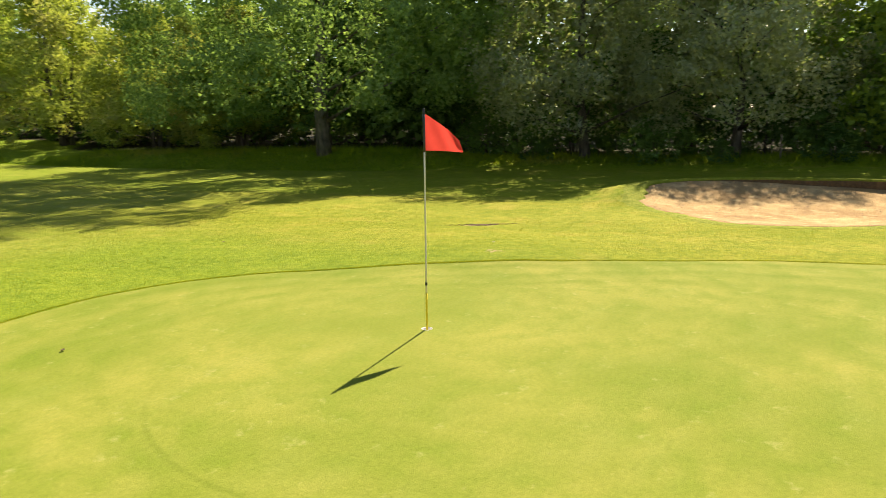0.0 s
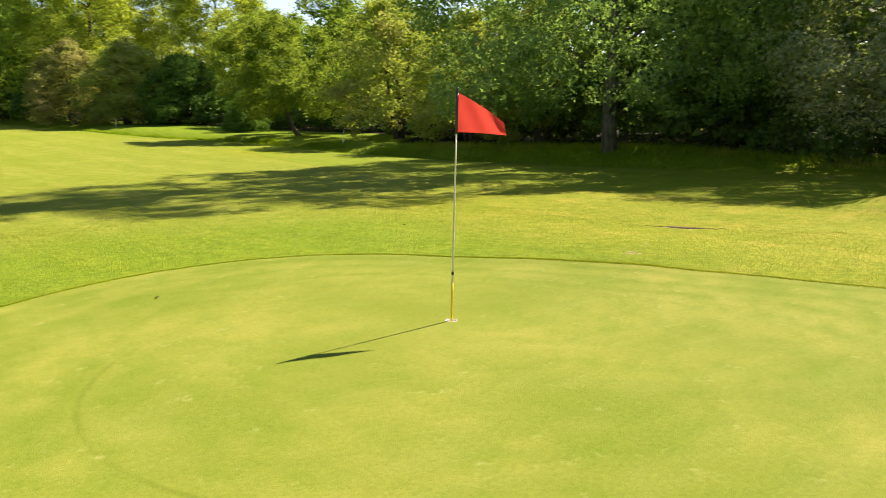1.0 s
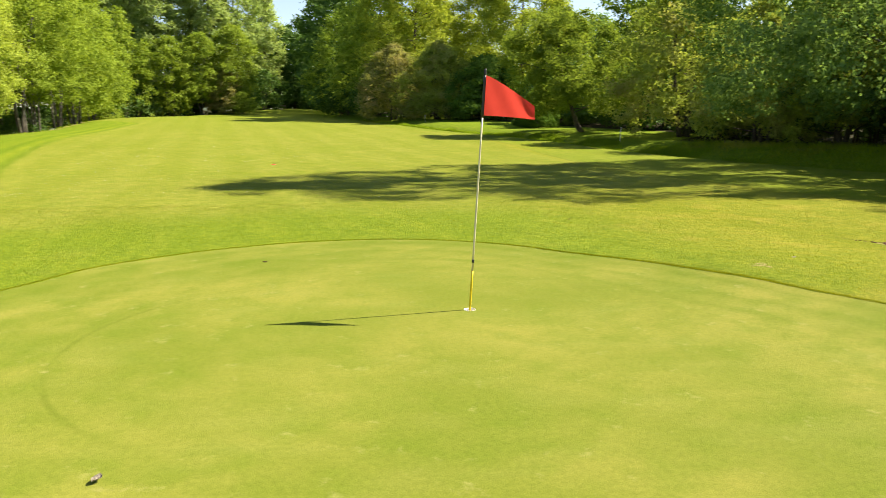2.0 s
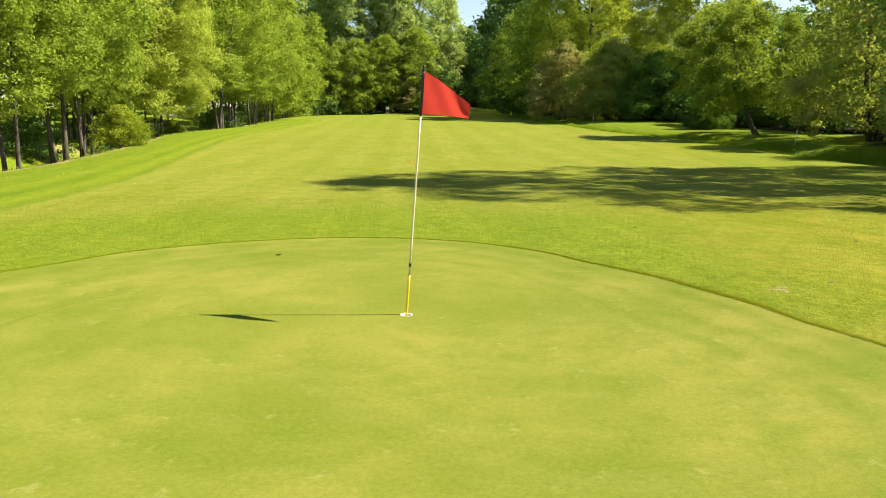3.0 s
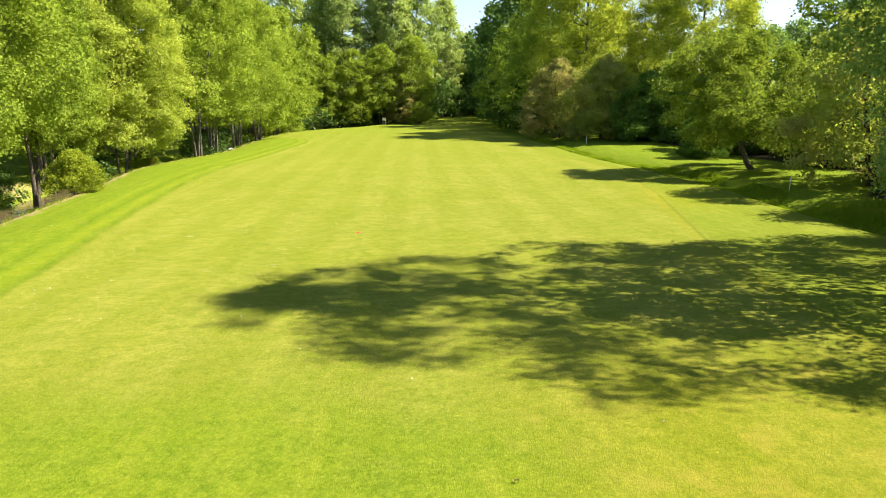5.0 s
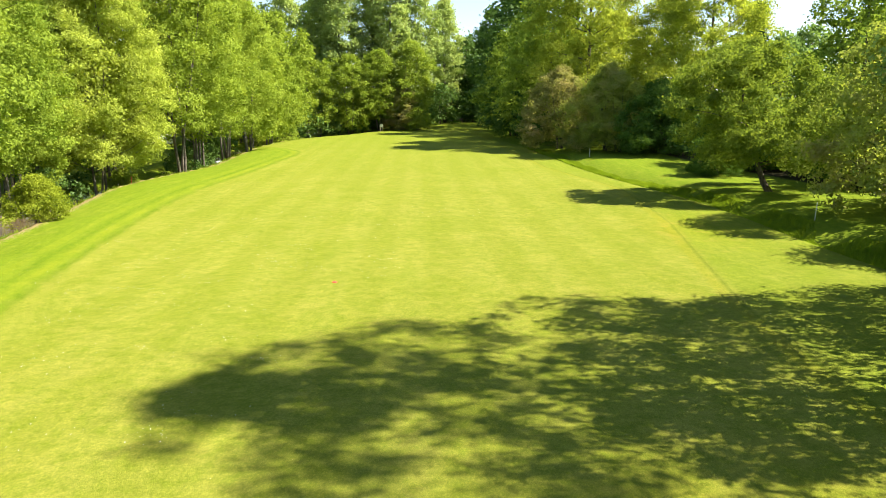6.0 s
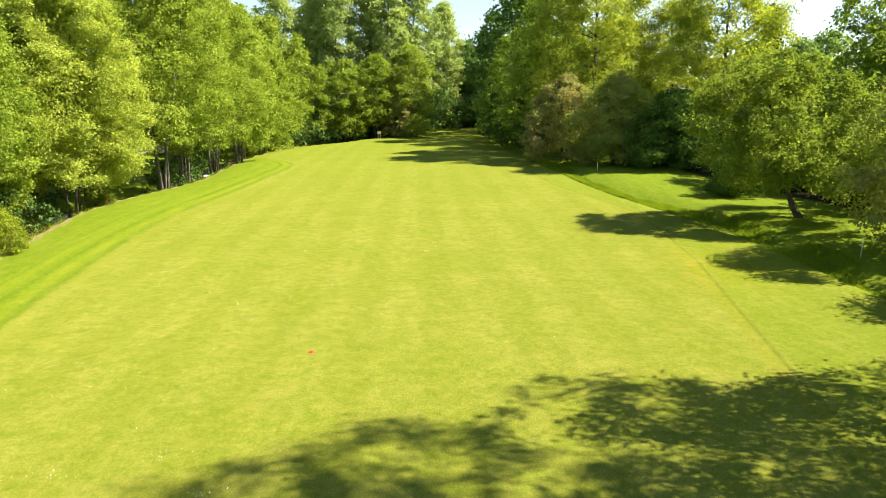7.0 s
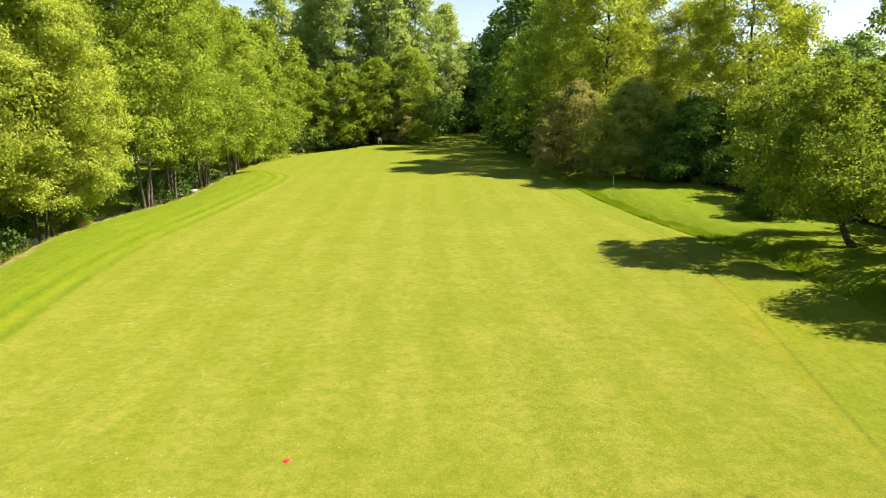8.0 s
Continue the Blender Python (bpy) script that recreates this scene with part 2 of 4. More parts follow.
def sand_material():
    m = Nodes("bunker_sand")
    rake = m.noise(5, 4, 0.6, m.stretched(0.5, 2.5, 1, 0.4))
    fine = m.noise(60, 4, 0.7)
    tone = m.mix(m.span(m.noise(0.8, 3), 0.35, 0.65), (0.185, 0.118, 0.046), (0.300, 0.205, 0.088))
    tone = m.mix(m.span(fine, 0.4, 0.7, 0, 0.6), tone, (0.135, 0.085, 0.040))
    tone = m.mix(m.span(m.noise(17, 2), 0.62, 0.68), tone, (0.110, 0.072, 0.042))
    tone = m.mix(m.span(m.noise(2.6, 4, 0.7), 0.5, 0.68, 0, 0.7), tone, (0.360, 0.265, 0.125))
    return m.done(m.principled(tone, 0.95, 0, m.bump(m.math("ADD", rake, m.math("MULTIPLY", fine, 0.4)), 0.8, 0.03), 0.1))


def water_material():
    m = Nodes("stream_water")
    n = m.principled((0.085, 0.066, 0.034), 0.12, 0, m.bump(m.noise(3.0, 3), 0.4, 0.03), 0.35)
    return m.done(n)


def flag_material():
    m = Nodes("flag_cloth")
    weave = m.noise(420, 2)
    tone = m.mix(m.span(m.noise(9, 3), 0.35, 0.7), (0.44, 0.024, 0.026), (0.56, 0.046, 0.044))
    diff, trans, mixer = m.node("BsdfDiffuse"), m.node("BsdfTranslucent"), m.node("MixShader")
    m.put(diff.inputs["Color"], tone)
    m.put(diff.inputs["Normal"], m.bump(weave, 0.2, 0.001))
    m.put(trans.inputs["Color"], (0.66, 0.07, 0.05))
    mixer.inputs[0].default_value = 0.5
    m.tree.links.new(diff.outputs[0], mixer.inputs[1])
    m.tree.links.new(trans.outputs[0], mixer.inputs[2])
    return m.done(mixer)


TURF, GREEN, SAND, WATER, FLAG = turf_material(), green_material(), sand_material(), water_material(), flag_material()
LEAF_ALDER = leaf_material("alder_leaves", (0.120, 0.195, 0.024), (0.298, 0.382, 0.058), through=0.44)
LEAF_OAK = leaf_material("oak_leaves", (0.064, 0.128, 0.018), (0.300, 0.405, 0.066), through=0.47)
LEAF_LIME = leaf_material("lime_leaves", (0.150, 0.220, 0.030), (0.440, 0.500, 0.085), through=0.58)
LEAF_WILLOW = leaf_material("willow_leaves", (0.145, 0.210, 0.042), (0.395, 0.455, 0.102), (0.315, 0.300, 0.112), through=0.46)
LEAF_SALLOW = leaf_material("sallow_leaves", (0.165, 0.190, 0.055), (0.360, 0.360, 0.130), (0.40, 0.33, 0.16))
LEAF_POPLAR = leaf_material("poplar_leaves", (0.190, 0.280, 0.085), (0.420, 0.510, 0.180))
LEAF_OLIVE = leaf_material("olive_leaves", (0.150, 0.210, 0.020), (0.310, 0.370, 0.045), through=0.44)
LEAF_SILVER = leaf_material("silver_leaves", (0.140, 0.180, 0.080), (0.320, 0.360, 0.165), through=0.42, gloss=0.04)
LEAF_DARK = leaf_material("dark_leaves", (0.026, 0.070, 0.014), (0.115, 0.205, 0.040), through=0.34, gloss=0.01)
LEAF_SHRUB = leaf_material("shrub_leaves", (0.045, 0.105, 0.020), (0.150, 0.250, 0.048), through=0.38)
# Bluer copy of the oak leaves: the tint of shade is put into the colour.
LEAF_BIG = leaf_material("shaded_oak_leaves", (0.084, 0.168, 0.052), (0.290, 0.410, 0.130), through=0.48)
LEAF_FIELD = leaf_material("field_tree_leaves", (0.105, 0.170, 0.026), (0.285, 0.360, 0.062), through=0.5)
LEAF_YELLOW = leaf_material("yellowish_alder_leaves", (0.228, 0.305, 0.044), (0.400, 0.470, 0.090), through=0.47)
LEAF_FIR = leaf_material("fir_needles", (0.022, 0.055, 0.020), (0.055, 0.095, 0.034), through=0.15)
BLADE = leaf_material("grass_blades", (0.140, 0.180, 0.012), (0.285, 0.290, 0.024), through=0.4)
BLADE_LONG = leaf_material("long_grass_blades", (0.130, 0.205, 0.012), (0.270, 0.330, 0.024), (0.31, 0.29, 0.06), through=0.5)
BLADE_DITCH = leaf_material("lush_grass_blades", (0.120, 0.205, 0.014), (0.235, 0.325, 0.028), through=0.5)
BARK = bark_material("brown_bark", (0.030, 0.024, 0.017), (0.125, 0.105, 0.080))
BARK_PALE = bark_material("grey_bark", (0.045, 0.039, 0.030), (0.185, 0.165, 0.135))
FLAKE = plain("pale_flake", (0.42, 0.39, 0.32), 0.8)
POLE_WHITE = plain("pole_white", (0.62, 0.56, 0.38), 0.35, vary=0.05)
POLE_YELLOW = plain("pole_yellow", (0.70, 0.50, 0.02), 0.35, vary=0.05)
BLACK = plain("black_plastic", (0.02, 0.02, 0.02), 0.5)
WHITE = plain("white_paint", (0.78, 0.78, 0.74), 0.6, vary=0.05)
RED = plain("red_paint", (0.75, 0.03, 0.03), 0.5, vary=0.05)
TIMBER = plain("grey_timber", (0.22, 0.18, 0.13), 0.85, scale=18)
DRY_LEAF = plain("dry_leaf", (0.13, 0.09, 0.045), 0.8)
STONE = plain("stone_chips", (0.34, 0.30, 0.24), 0.9)
GLINT_GREY = plain("glint_grey", (0.36, 0.38, 0.40), 0.85, vary=0.15, scale=6, bump=0.02)
SOIL = plain("dark_soil", (0.125, 0.072, 0.030), 0.95, vary=0.25, scale=25, bump=0.02)
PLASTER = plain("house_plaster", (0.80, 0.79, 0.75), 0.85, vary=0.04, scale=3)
ROOF = plain("roof_tiles", (0.20, 0.12, 0.09), 0.85, vary=0.2, scale=6)
PETAL = plain("white_petals", (0.85, 0.85, 0.82), 0.7, vary=0.02)

# ---------------------------------------------------------------- lie of the land
EDGE_LEFT = ((-60, -16), (0, -17), (20, -19), (31, -22.4), (37, -24.3), (44, -26.3), (51, -28.9), (57, -30.2), (63, -30.3), (70.5, -29.8), (76, -30.3), (82, -32.1), (100, -36),
             (113, -37.5), (127, -36.5), (140, -34), (160, -31), (200, -30))
DITCH = ((-60, 21), (0, 20.5), (14, 18.9), (20, 18.1), (28, 17.0), (34, 15.5), (40, 14.8), (46, 13.9), (57, 10.8), (70, 7.2),
         (94, 2.8), (111, -1.6), (140, -5.5), (200, -9))
FAIR_LEFT = ((-40, -5), (-10, -6.5), (5, -8.6), (13, -10.3), (19, -12.3), (25, -14.6), (31, -16.6), (38.5, -18.8), (46, -20.6), (54, -21.8), (61, -22.2), (75, -23.6),
             (87, -24.8), (93, -27.5), (99, -33), (104, -42), (200, -60))
OUTLINE = ((-38, 6.3), (-27.5, 5.25), (-19, 4.35), (-13.5, 3.92), (-6.5, 3.48), (0, 3.2), (16, 2.95), (24, 2.92), (32, 2.97), (43, 3.08), (50, 3.15), (60, 3.33),
           (69, 3.66), (79, 3.93), (88, 4.2), (99, 4.42), (113, 4.62), (120, 4.69), (134, 4.79), (148, 4.9), (158, 4.78), (180, 5.2), (200, 6.2), (220, 8.2),
           (240, 10.6), (262, 12.5), (285, 12.0), (303, 9.2))
BUNKER_AT, BUNKER_OUT = (10.6, -4.0), ((0, 2.3), (35, 2.9), (60, 4.1), (78, 5.0), (95, 4.5), (115, 3.7), (140, 3.3), (165, 2.3), (190, 1.6), (215, 2.6), (245, 4.0),
                                       (270, 5.4), (300, 4.2), (330, 2.7))


def curve_at(table, v):
    a = np.array(table, float)
    soft = np.array([-4, -2, 0, 2, 4.0])
    return np.mean([np.interp(np.asarray(v, float) + s, a[:, 0], a[:, 1]) for s in soft], 0)


def ring_at(table, angle):
    """The radius of a closed outline at angles in radians, smoothed."""
    a = np.array(table, float)
    deg = np.concatenate([a[:, 0] - 360, a[:, 0], a[:, 0] + 360])
    rad = np.tile(a[:, 1], 3)
    v = (np.degrees(angle) + 60) % 360 - 60
    return np.mean([np.interp(v + s, deg, rad) for s in (-3.5, -1.7, 0, 1.7, 3.5)], 0)


def wobble(x, y, scale, seed):
    """Cheap smooth unevenness in -1..1."""
    r = np.random.default_rng(seed)
    out = 0
    for k in range(5):
        a, ph = r.uniform(0, 6.28), r.uniform(0, 6.28)
        f = scale * (0.6 + 0.35 * k)
        out = out + np.sin((x * math.cos(a) + y * math.sin(a)) * f + ph + 0.8 * np.sin((y * math.cos(a) - x * math.sin(a)) * f * 0.7 + ph))
    return out / 5


def bunker_share(x, y):
    """1 at the bunker's rim, below 1 inside it."""
    dx, dy = x - BUNKER_AT[0], y - BUNKER_AT[1]
    return np.hypot(dx, dy) / ring_at(BUNKER_OUT, np.arctan2(dy, dx))


def relief(x, y):
    """The low swell beside the green and the hollow beyond it."""
    return 0.12 * np.exp(-((x - 3.9) ** 2 + (y - 0.8) ** 2) / 1.7 ** 2) - 0.10 * np.exp(-((x - 7.3) ** 2 + (y - 3) ** 2) / 2.2 ** 2)


def ground_z(x, y):
    """Height of the ground."""
    x, y = np.asarray(x, float), np.asarray(y, float)
    yy = np.minimum(y, 230)
    z = 0.042 * 4 * np.logaddexp(0, (yy - 26) / 4)
    z = z + relief(x, y)
    z = z - 0.4 * smooth01((y - 110) / 40) + 0.95 * np.exp(-(((x + 13) / 13) ** 2 + ((y - 172) / 16) ** 2))
    far = smooth01((np.hypot(x, y) - 8) / 25)
    z = z + far * 0.10 * wobble(x, y, 0.12, 3)
    d = curve_at(EDGE_LEFT, y) - x
    z = z - 0.22 * smooth01((d + 3.2) / 3.2) - 1.55 * smooth01(d / 2.4) + 1.0 * smooth01((d - 4.8) / 3) + 1.1 * smooth01((d - 14) / 12)
    z = z + 0.5 * np.exp(-(((x + 33.8) / 2.2) ** 2 + ((y - 45.8) / 3.4) ** 2))
    e = x - curve_at(DITCH, y)
    there = smooth01((y - 9) / 8)
    z = z - there * (0.36 - 0.12 * smooth01((y - 26) / 10)) * np.exp(-(((e - 0.9) / 0.75) ** 2)) + there * (0.58 - 0.26 * smooth01((y - 22) / 18)) * smooth01((e - 0.75) / (2.2 + 1.0 * smooth01((y - 26) / 10)))
    z = z + 0.25 * smooth01((e + 1) / 4) * (1 - there) + 0.02 * np.clip(e - 3, 0, 40) * there
    s = bunker_share(x, y)
    back = smooth01((x - 9.6) / 2.6)
    z = z + 0.42 * back * np.exp(-((np.maximum(s - 1, 0) * 3.2) ** 2)) * smooth01((1.75 - s) * 2)
    return z


def gz(x, y):
    return float(ground_z(x, y))


# ---------------------------------------------------------------- putting green and ground
DIV = 560
ANG = np.linspace(0, 2 * math.pi, DIV, endpoint=False)
RIM = ring_at(OUTLINE, ANG) * (1 + 0.004 * np.sin(ANG * 23) + 0.003 * np.sin(ANG * 61 + 1))


def rings_mesh(name, rings, material):
    """A sheet of concentric rings, each an array of points."""
    verts = np.concatenate(rings)
    a = np.arange(DIV)
    b = (a + 1) % DIV
    faces = np.concatenate([np.stack([i * DIV + a, (i + 1) * DIV + a, (i + 1) * DIV + b, i * DIV + b], 1) for i in range(len(rings) - 1)])
    return fast_mesh(name, verts, faces, material, smooth=True), verts


def green_z(x, y):
    return relief(x, y) * smooth01((np.hypot(x, y) - 0.2) / 1.5) + 0.012 * wobble(x, y, 0.5, 11) * smooth01((np.hypot(x, y) - 0.4) / 2)


CUP = 0.054
rings = []
for s in np.concatenate([[0.0], np.linspace(0.03, 1, 26)]):
    r = CUP + (RIM - CUP) * s
    x, y = r * np.cos(ANG), r * np.sin(ANG)
    rings.append(np.stack([x, y, relief(x, y) * s ** 2 + (green_z(x, y) - relief(x, y) * s ** 2) * (1 - s ** 6)], 1))
green, verts = rings_mesh("putting_green", rings, GREEN)
tagged(green, "close-mown pale green putting surface with faint mower rings", "putting green", kind="structure")
track = green.data.attributes.new("track", "FLOAT", "POINT")
share = np.hypot(verts[:, 0], verts[:, 1]) / np.maximum(np.tile(RIM, len(rings)), 0.1)
track.data.foreach_set("value", np.clip(0.55 * np.exp(-(((share - 0.92) / 0.03) ** 2)) + 0.5 * np.exp(-(((share - 0.76) / 0.025) ** 2)) + 0.35 * np.exp(-(((share - 0.62) / 0.02) ** 2)), 0, 1).astype(np.float32))

rings = []
for lift, out in ((-0.006, 0.0), (0.001, 0.006), (0.004, 0.04)):
    r = RIM + out
    x, y = r * np.cos(ANG), r * np.sin(ANG)
    rings.append(np.stack([x, y, relief(x, y) + lift * (1 - 0.4 * smooth01((ANG - 1.0) / 0.5) * smooth01((4.5 - ANG) / 0.5))], 1))
reach = 0.15
while True:
    blend = smooth01(reach / 30)
    r = (RIM + reach) * (1 - blend) + (5 + reach) * blend
    x, y = r * np.cos(ANG), r * np.sin(ANG)
    z = relief(x, y) + (ground_z(x, y) - relief(x, y)) * smooth01((reach + 0.4) / 3) + 0.007 + 0.012 * wobble(x, y, 1.1, 5) * smooth01(reach / 1.5)
    inside = bunker_share(x, y)
    z = np.where(inside < 1.03, z - 0.9 * smooth01((1.03 - inside) / 0.06), z)
    rings.append(np.stack([x, y, z], 1))
    if reach > 1500:
        break
    reach += 0.2 if 4 < reach < 13 else min(0.12 + 0.024 * reach, 0.65 if reach < 95 else 1.0 + 0.012 * reach) if reach < 190 else 0.15 * reach
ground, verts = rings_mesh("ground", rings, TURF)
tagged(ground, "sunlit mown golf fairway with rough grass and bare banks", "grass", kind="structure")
x, y = verts[:, 0], verts[:, 1]
left, e = x - curve_at(EDGE_LEFT, y), x - curve_at(DITCH, y)
from_fair = x - curve_at(FAIR_LEFT, y)
mow_right = np.interp(y, (0, 24, 34, 40, 46, 54.5, 60, 70, 94, 140), (10.5, 9.6, 10.0, 10.2, 9.9, 9.3, 7.6, 4.2, 0.0, -8))
rough = np.maximum(0.95 * smooth01((0.1 - from_fair) / 0.35), 0.45 * smooth01((x - mow_right) / 0.4))
rough = np.maximum(rough, smooth01((e + 0.2) / 0.8))
apron = np.hypot(x, y) - ring_at(OUTLINE, np.arctan2(y, x)) + 0.7 * wobble(x, y, 0.8, 41)
rough = np.maximum(rough, 0.8 * (1 - smooth01((apron - 2.5) / 3)) * (1 - 0.9 * smooth01((x - 2) / 3)))
rough = np.maximum(rough, 0.35 * smooth01((y + 40) / -10))
far_end = np.maximum(smooth01((y - 150) / 12) * 0.6, smooth01((y - 50) / 80) * 0.4)
dirt = np.maximum(0.85 * np.exp(-((((x - 6.96) * 0.86 + (y - 3.0) * 0.51) / 0.12) ** 2 + (((x - 6.96) * 0.51 - (y - 3.0) * 0.86) / 0.45) ** 2)), (0.72 + 0.25 * wobble(x, y, 0.8, 51)) * np.exp(-(((left + 0.2) / 0.75) ** 2)))
dirt = np.maximum(dirt, smooth01((-0.2 - left) / 0.6) * 0.55 * (left > -3.5))
dirt = np.maximum(dirt, (0.52 + 0.2 * wobble(x, y, 1.2, 52)) * np.exp(-(((x + 33.6) / 3.2) ** 2 + ((y - 45.5) / 3.6) ** 4)))
dirt = np.maximum(dirt, 0.44 * np.exp(-(((x - 3.5) / 0.3) ** 2 + ((y - 1.0) / 0.22) ** 2)))
worn = 0.12 + 0.42 * np.exp(-(((x - 11.2) / 2.6) ** 2 + ((y - 38.5) / 4.5) ** 2)) + 0.42 * smooth01((x - 1.5) / 4) * smooth01((16 - y) / 8)
# The last mask marks the wood floor whose colour carries painted shade.
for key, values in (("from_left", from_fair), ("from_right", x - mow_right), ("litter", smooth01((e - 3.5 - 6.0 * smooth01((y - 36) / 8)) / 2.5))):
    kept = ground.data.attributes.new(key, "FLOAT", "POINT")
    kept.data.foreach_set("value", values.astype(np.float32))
zone = ground.data.color_attributes.new("zone", "FLOAT_COLOR", "POINT")
zone.data.foreach_set("color", np.stack([np.maximum(rough, far_end), dirt, np.clip(worn, 0, 1), np.ones_like(x)], 1).astype(np.float32).ravel())

# bunker: a dished bed of sand under a cut turf lip
rings = []
bang = np.linspace(0, 2 * math.pi, DIV, endpoint=False)
brim = ring_at(BUNKER_OUT, bang) * (1 + 0.010 * np.sin(bang * 9) + 0.006 * np.sin(bang * 27 + 2) + 0.004 * np.sin(bang * 71))
bx, by = BUNKER_AT[0] + brim * np.cos(bang), BUNKER_AT[1] + brim * np.sin(bang)
rim_z, back = ground_z(bx, by) + 0.012, smooth01((bx - 9.6) / 2.6)
tall = (0.03 + 0.17 * smooth01((0.5 - by) / 5)) * smooth01((back - 0.12) / 0.5)
held = smooth01((back - 0.12) / 0.5)
for s, drop in ((1.05, -0.03), (1.025, 0.004), (0.99, 0.012), (0.965, 0.004)) + tuple((v, 1.0) for v in np.linspace(0.93, 0.0, 20)):
    x, y = BUNKER_AT[0] + brim * s * np.cos(bang), BUNKER_AT[1] + brim * s * np.sin(bang)
    if drop < 1:
        z = ground_z(x, y) + 0.012 + drop + (rim_z - 0.032 - tall - ground_z(x, y) - drop) * held
    else:
        z = (rim_z - 0.02 * held - tall) * s ** 2 - 0.10 * (1 - s ** 2) + 0.014 * wobble(x, y, 3.0, 9) + 0.008 * wobble(x, y, 9.0, 12)
    rings.append(np.stack([x, y, z], 1))
bunker, verts = rings_mesh("sand_bunker", rings, SAND)
tagged(bunker, "shallow sand bunker of tan sand with turf lip", "bunker", kind="structure")
lip_r = brim * (1 + 0.004 * np.sin(bang * 83) + 0.003 * np.sin(bang * 141 + 1))


def lip_ring(s, lift, out=0.0):
    x, y = BUNKER_AT[0] + (lip_r * s + out) * np.cos(bang), BUNKER_AT[1] + (lip_r * s + out) * np.sin(bang)
    return np.stack([x, y, ground_z(x, y) + 0.012 + np.where(lift > 0, lift * held, lift)], 1)


lip, verts = rings_mesh("turf_lip", [lip_ring(1.0, -0.045, -0.02), lip_ring(1.0, 0.004), lip_ring(1.0, 0.014, 0.05), lip_ring(1.0, 0.012, 0.2), lip_ring(1.04, 0.006, 0.3), lip_ring(1.06, -0.05, 0.4)], TURF)
lip.parent = bunker
for key, value in (("from_left", 20.0), ("from_right", 3.0)):
    lip.data.attributes.new(key, "FLOAT", "POINT").data.foreach_set("value", np.full(len(verts), value, np.float32))
cut = np.stack([lip_ring(1.0, -0.04, -0.018), lip_ring(1.0, -0.08, -0.03), lip_ring(1.0, -0.1, -0.04)])
cut[1:, :, 2] -= tall * 0.5
cut[2, :, 2] -= tall * 0.7 + 0.05
cut[:, :, 2] -= 0.08 * (1 - held)
rings_mesh("cut_face", list(cut), SOIL)[0].parent = bunker
# stream below the left bank
ys = np.arange(-40, 160, 1.0)
xs = curve_at(EDGE_LEFT, ys)
levels = -0.4 * smooth01((ys - 110) / 40) + 0.042 * 4 * np.logaddexp(0, (ys - 26) / 4) - 1.42
verts = np.concatenate([np.stack([xs - 6.2, ys, levels], 1), np.stack([xs - 1.2, ys, levels], 1)])
i = np.arange(len(ys) - 1)
stream = fast_mesh("stream", verts, np.stack([i, i + len(ys), i + len(ys) + 1, i + 1], 1), WATER)
tagged(stream, "narrow dark stream under the bank", "water", kind="structure")

# ---------------------------------------------------------------- trees
def unit(v):
    return v / np.maximum(np.linalg.norm(v, axis=-1, keepdims=True), 1e-9)


def leaves_at(points, out, size, r, lift=0.35):
    """Pointed leaf blades at points: verts and faces. out: the way out of the crown at each; size: one length or one for each."""
    n = len(points)
    normal = unit(r.normal(size=(n, 3)) + 1.1 * out + np.array([0, 0, lift]))
    along = unit(np.cross(normal, r.normal(size=(n, 3))))
    across = np.cross(normal, along)
    length = (size * r.uniform(0.65, 1.35, n))[:, None]
    verts = np.stack([points - along * length * 0.5, points + along * length * 0.28 - across * length * 0.36, points + along * length * 0.42 + across * length * 0.36], 1)
    return verts.reshape(-1, 3), np.arange(3 * n).reshape(n, 3)


ROUND = ((0, 0.08, 0.25, 0.5, 0.75, 0.92, 1), (0.65, 0.85, 1.0, 1.0, 0.8, 0.5, 0.15))
BUSHY = ((0, 0.1, 0.35, 0.6, 0.85, 1), (0.9, 1.0, 1.0, 0.85, 0.55, 0.15))
TALL = ((0, 0.1, 0.3, 0.6, 0.85, 1), (0.55, 0.8, 1.0, 0.92, 0.68, 0.25))
CONE = ((0, 0.05, 0.3, 0.6, 1), (0.9, 1.0, 0.75, 0.45, 0.04))


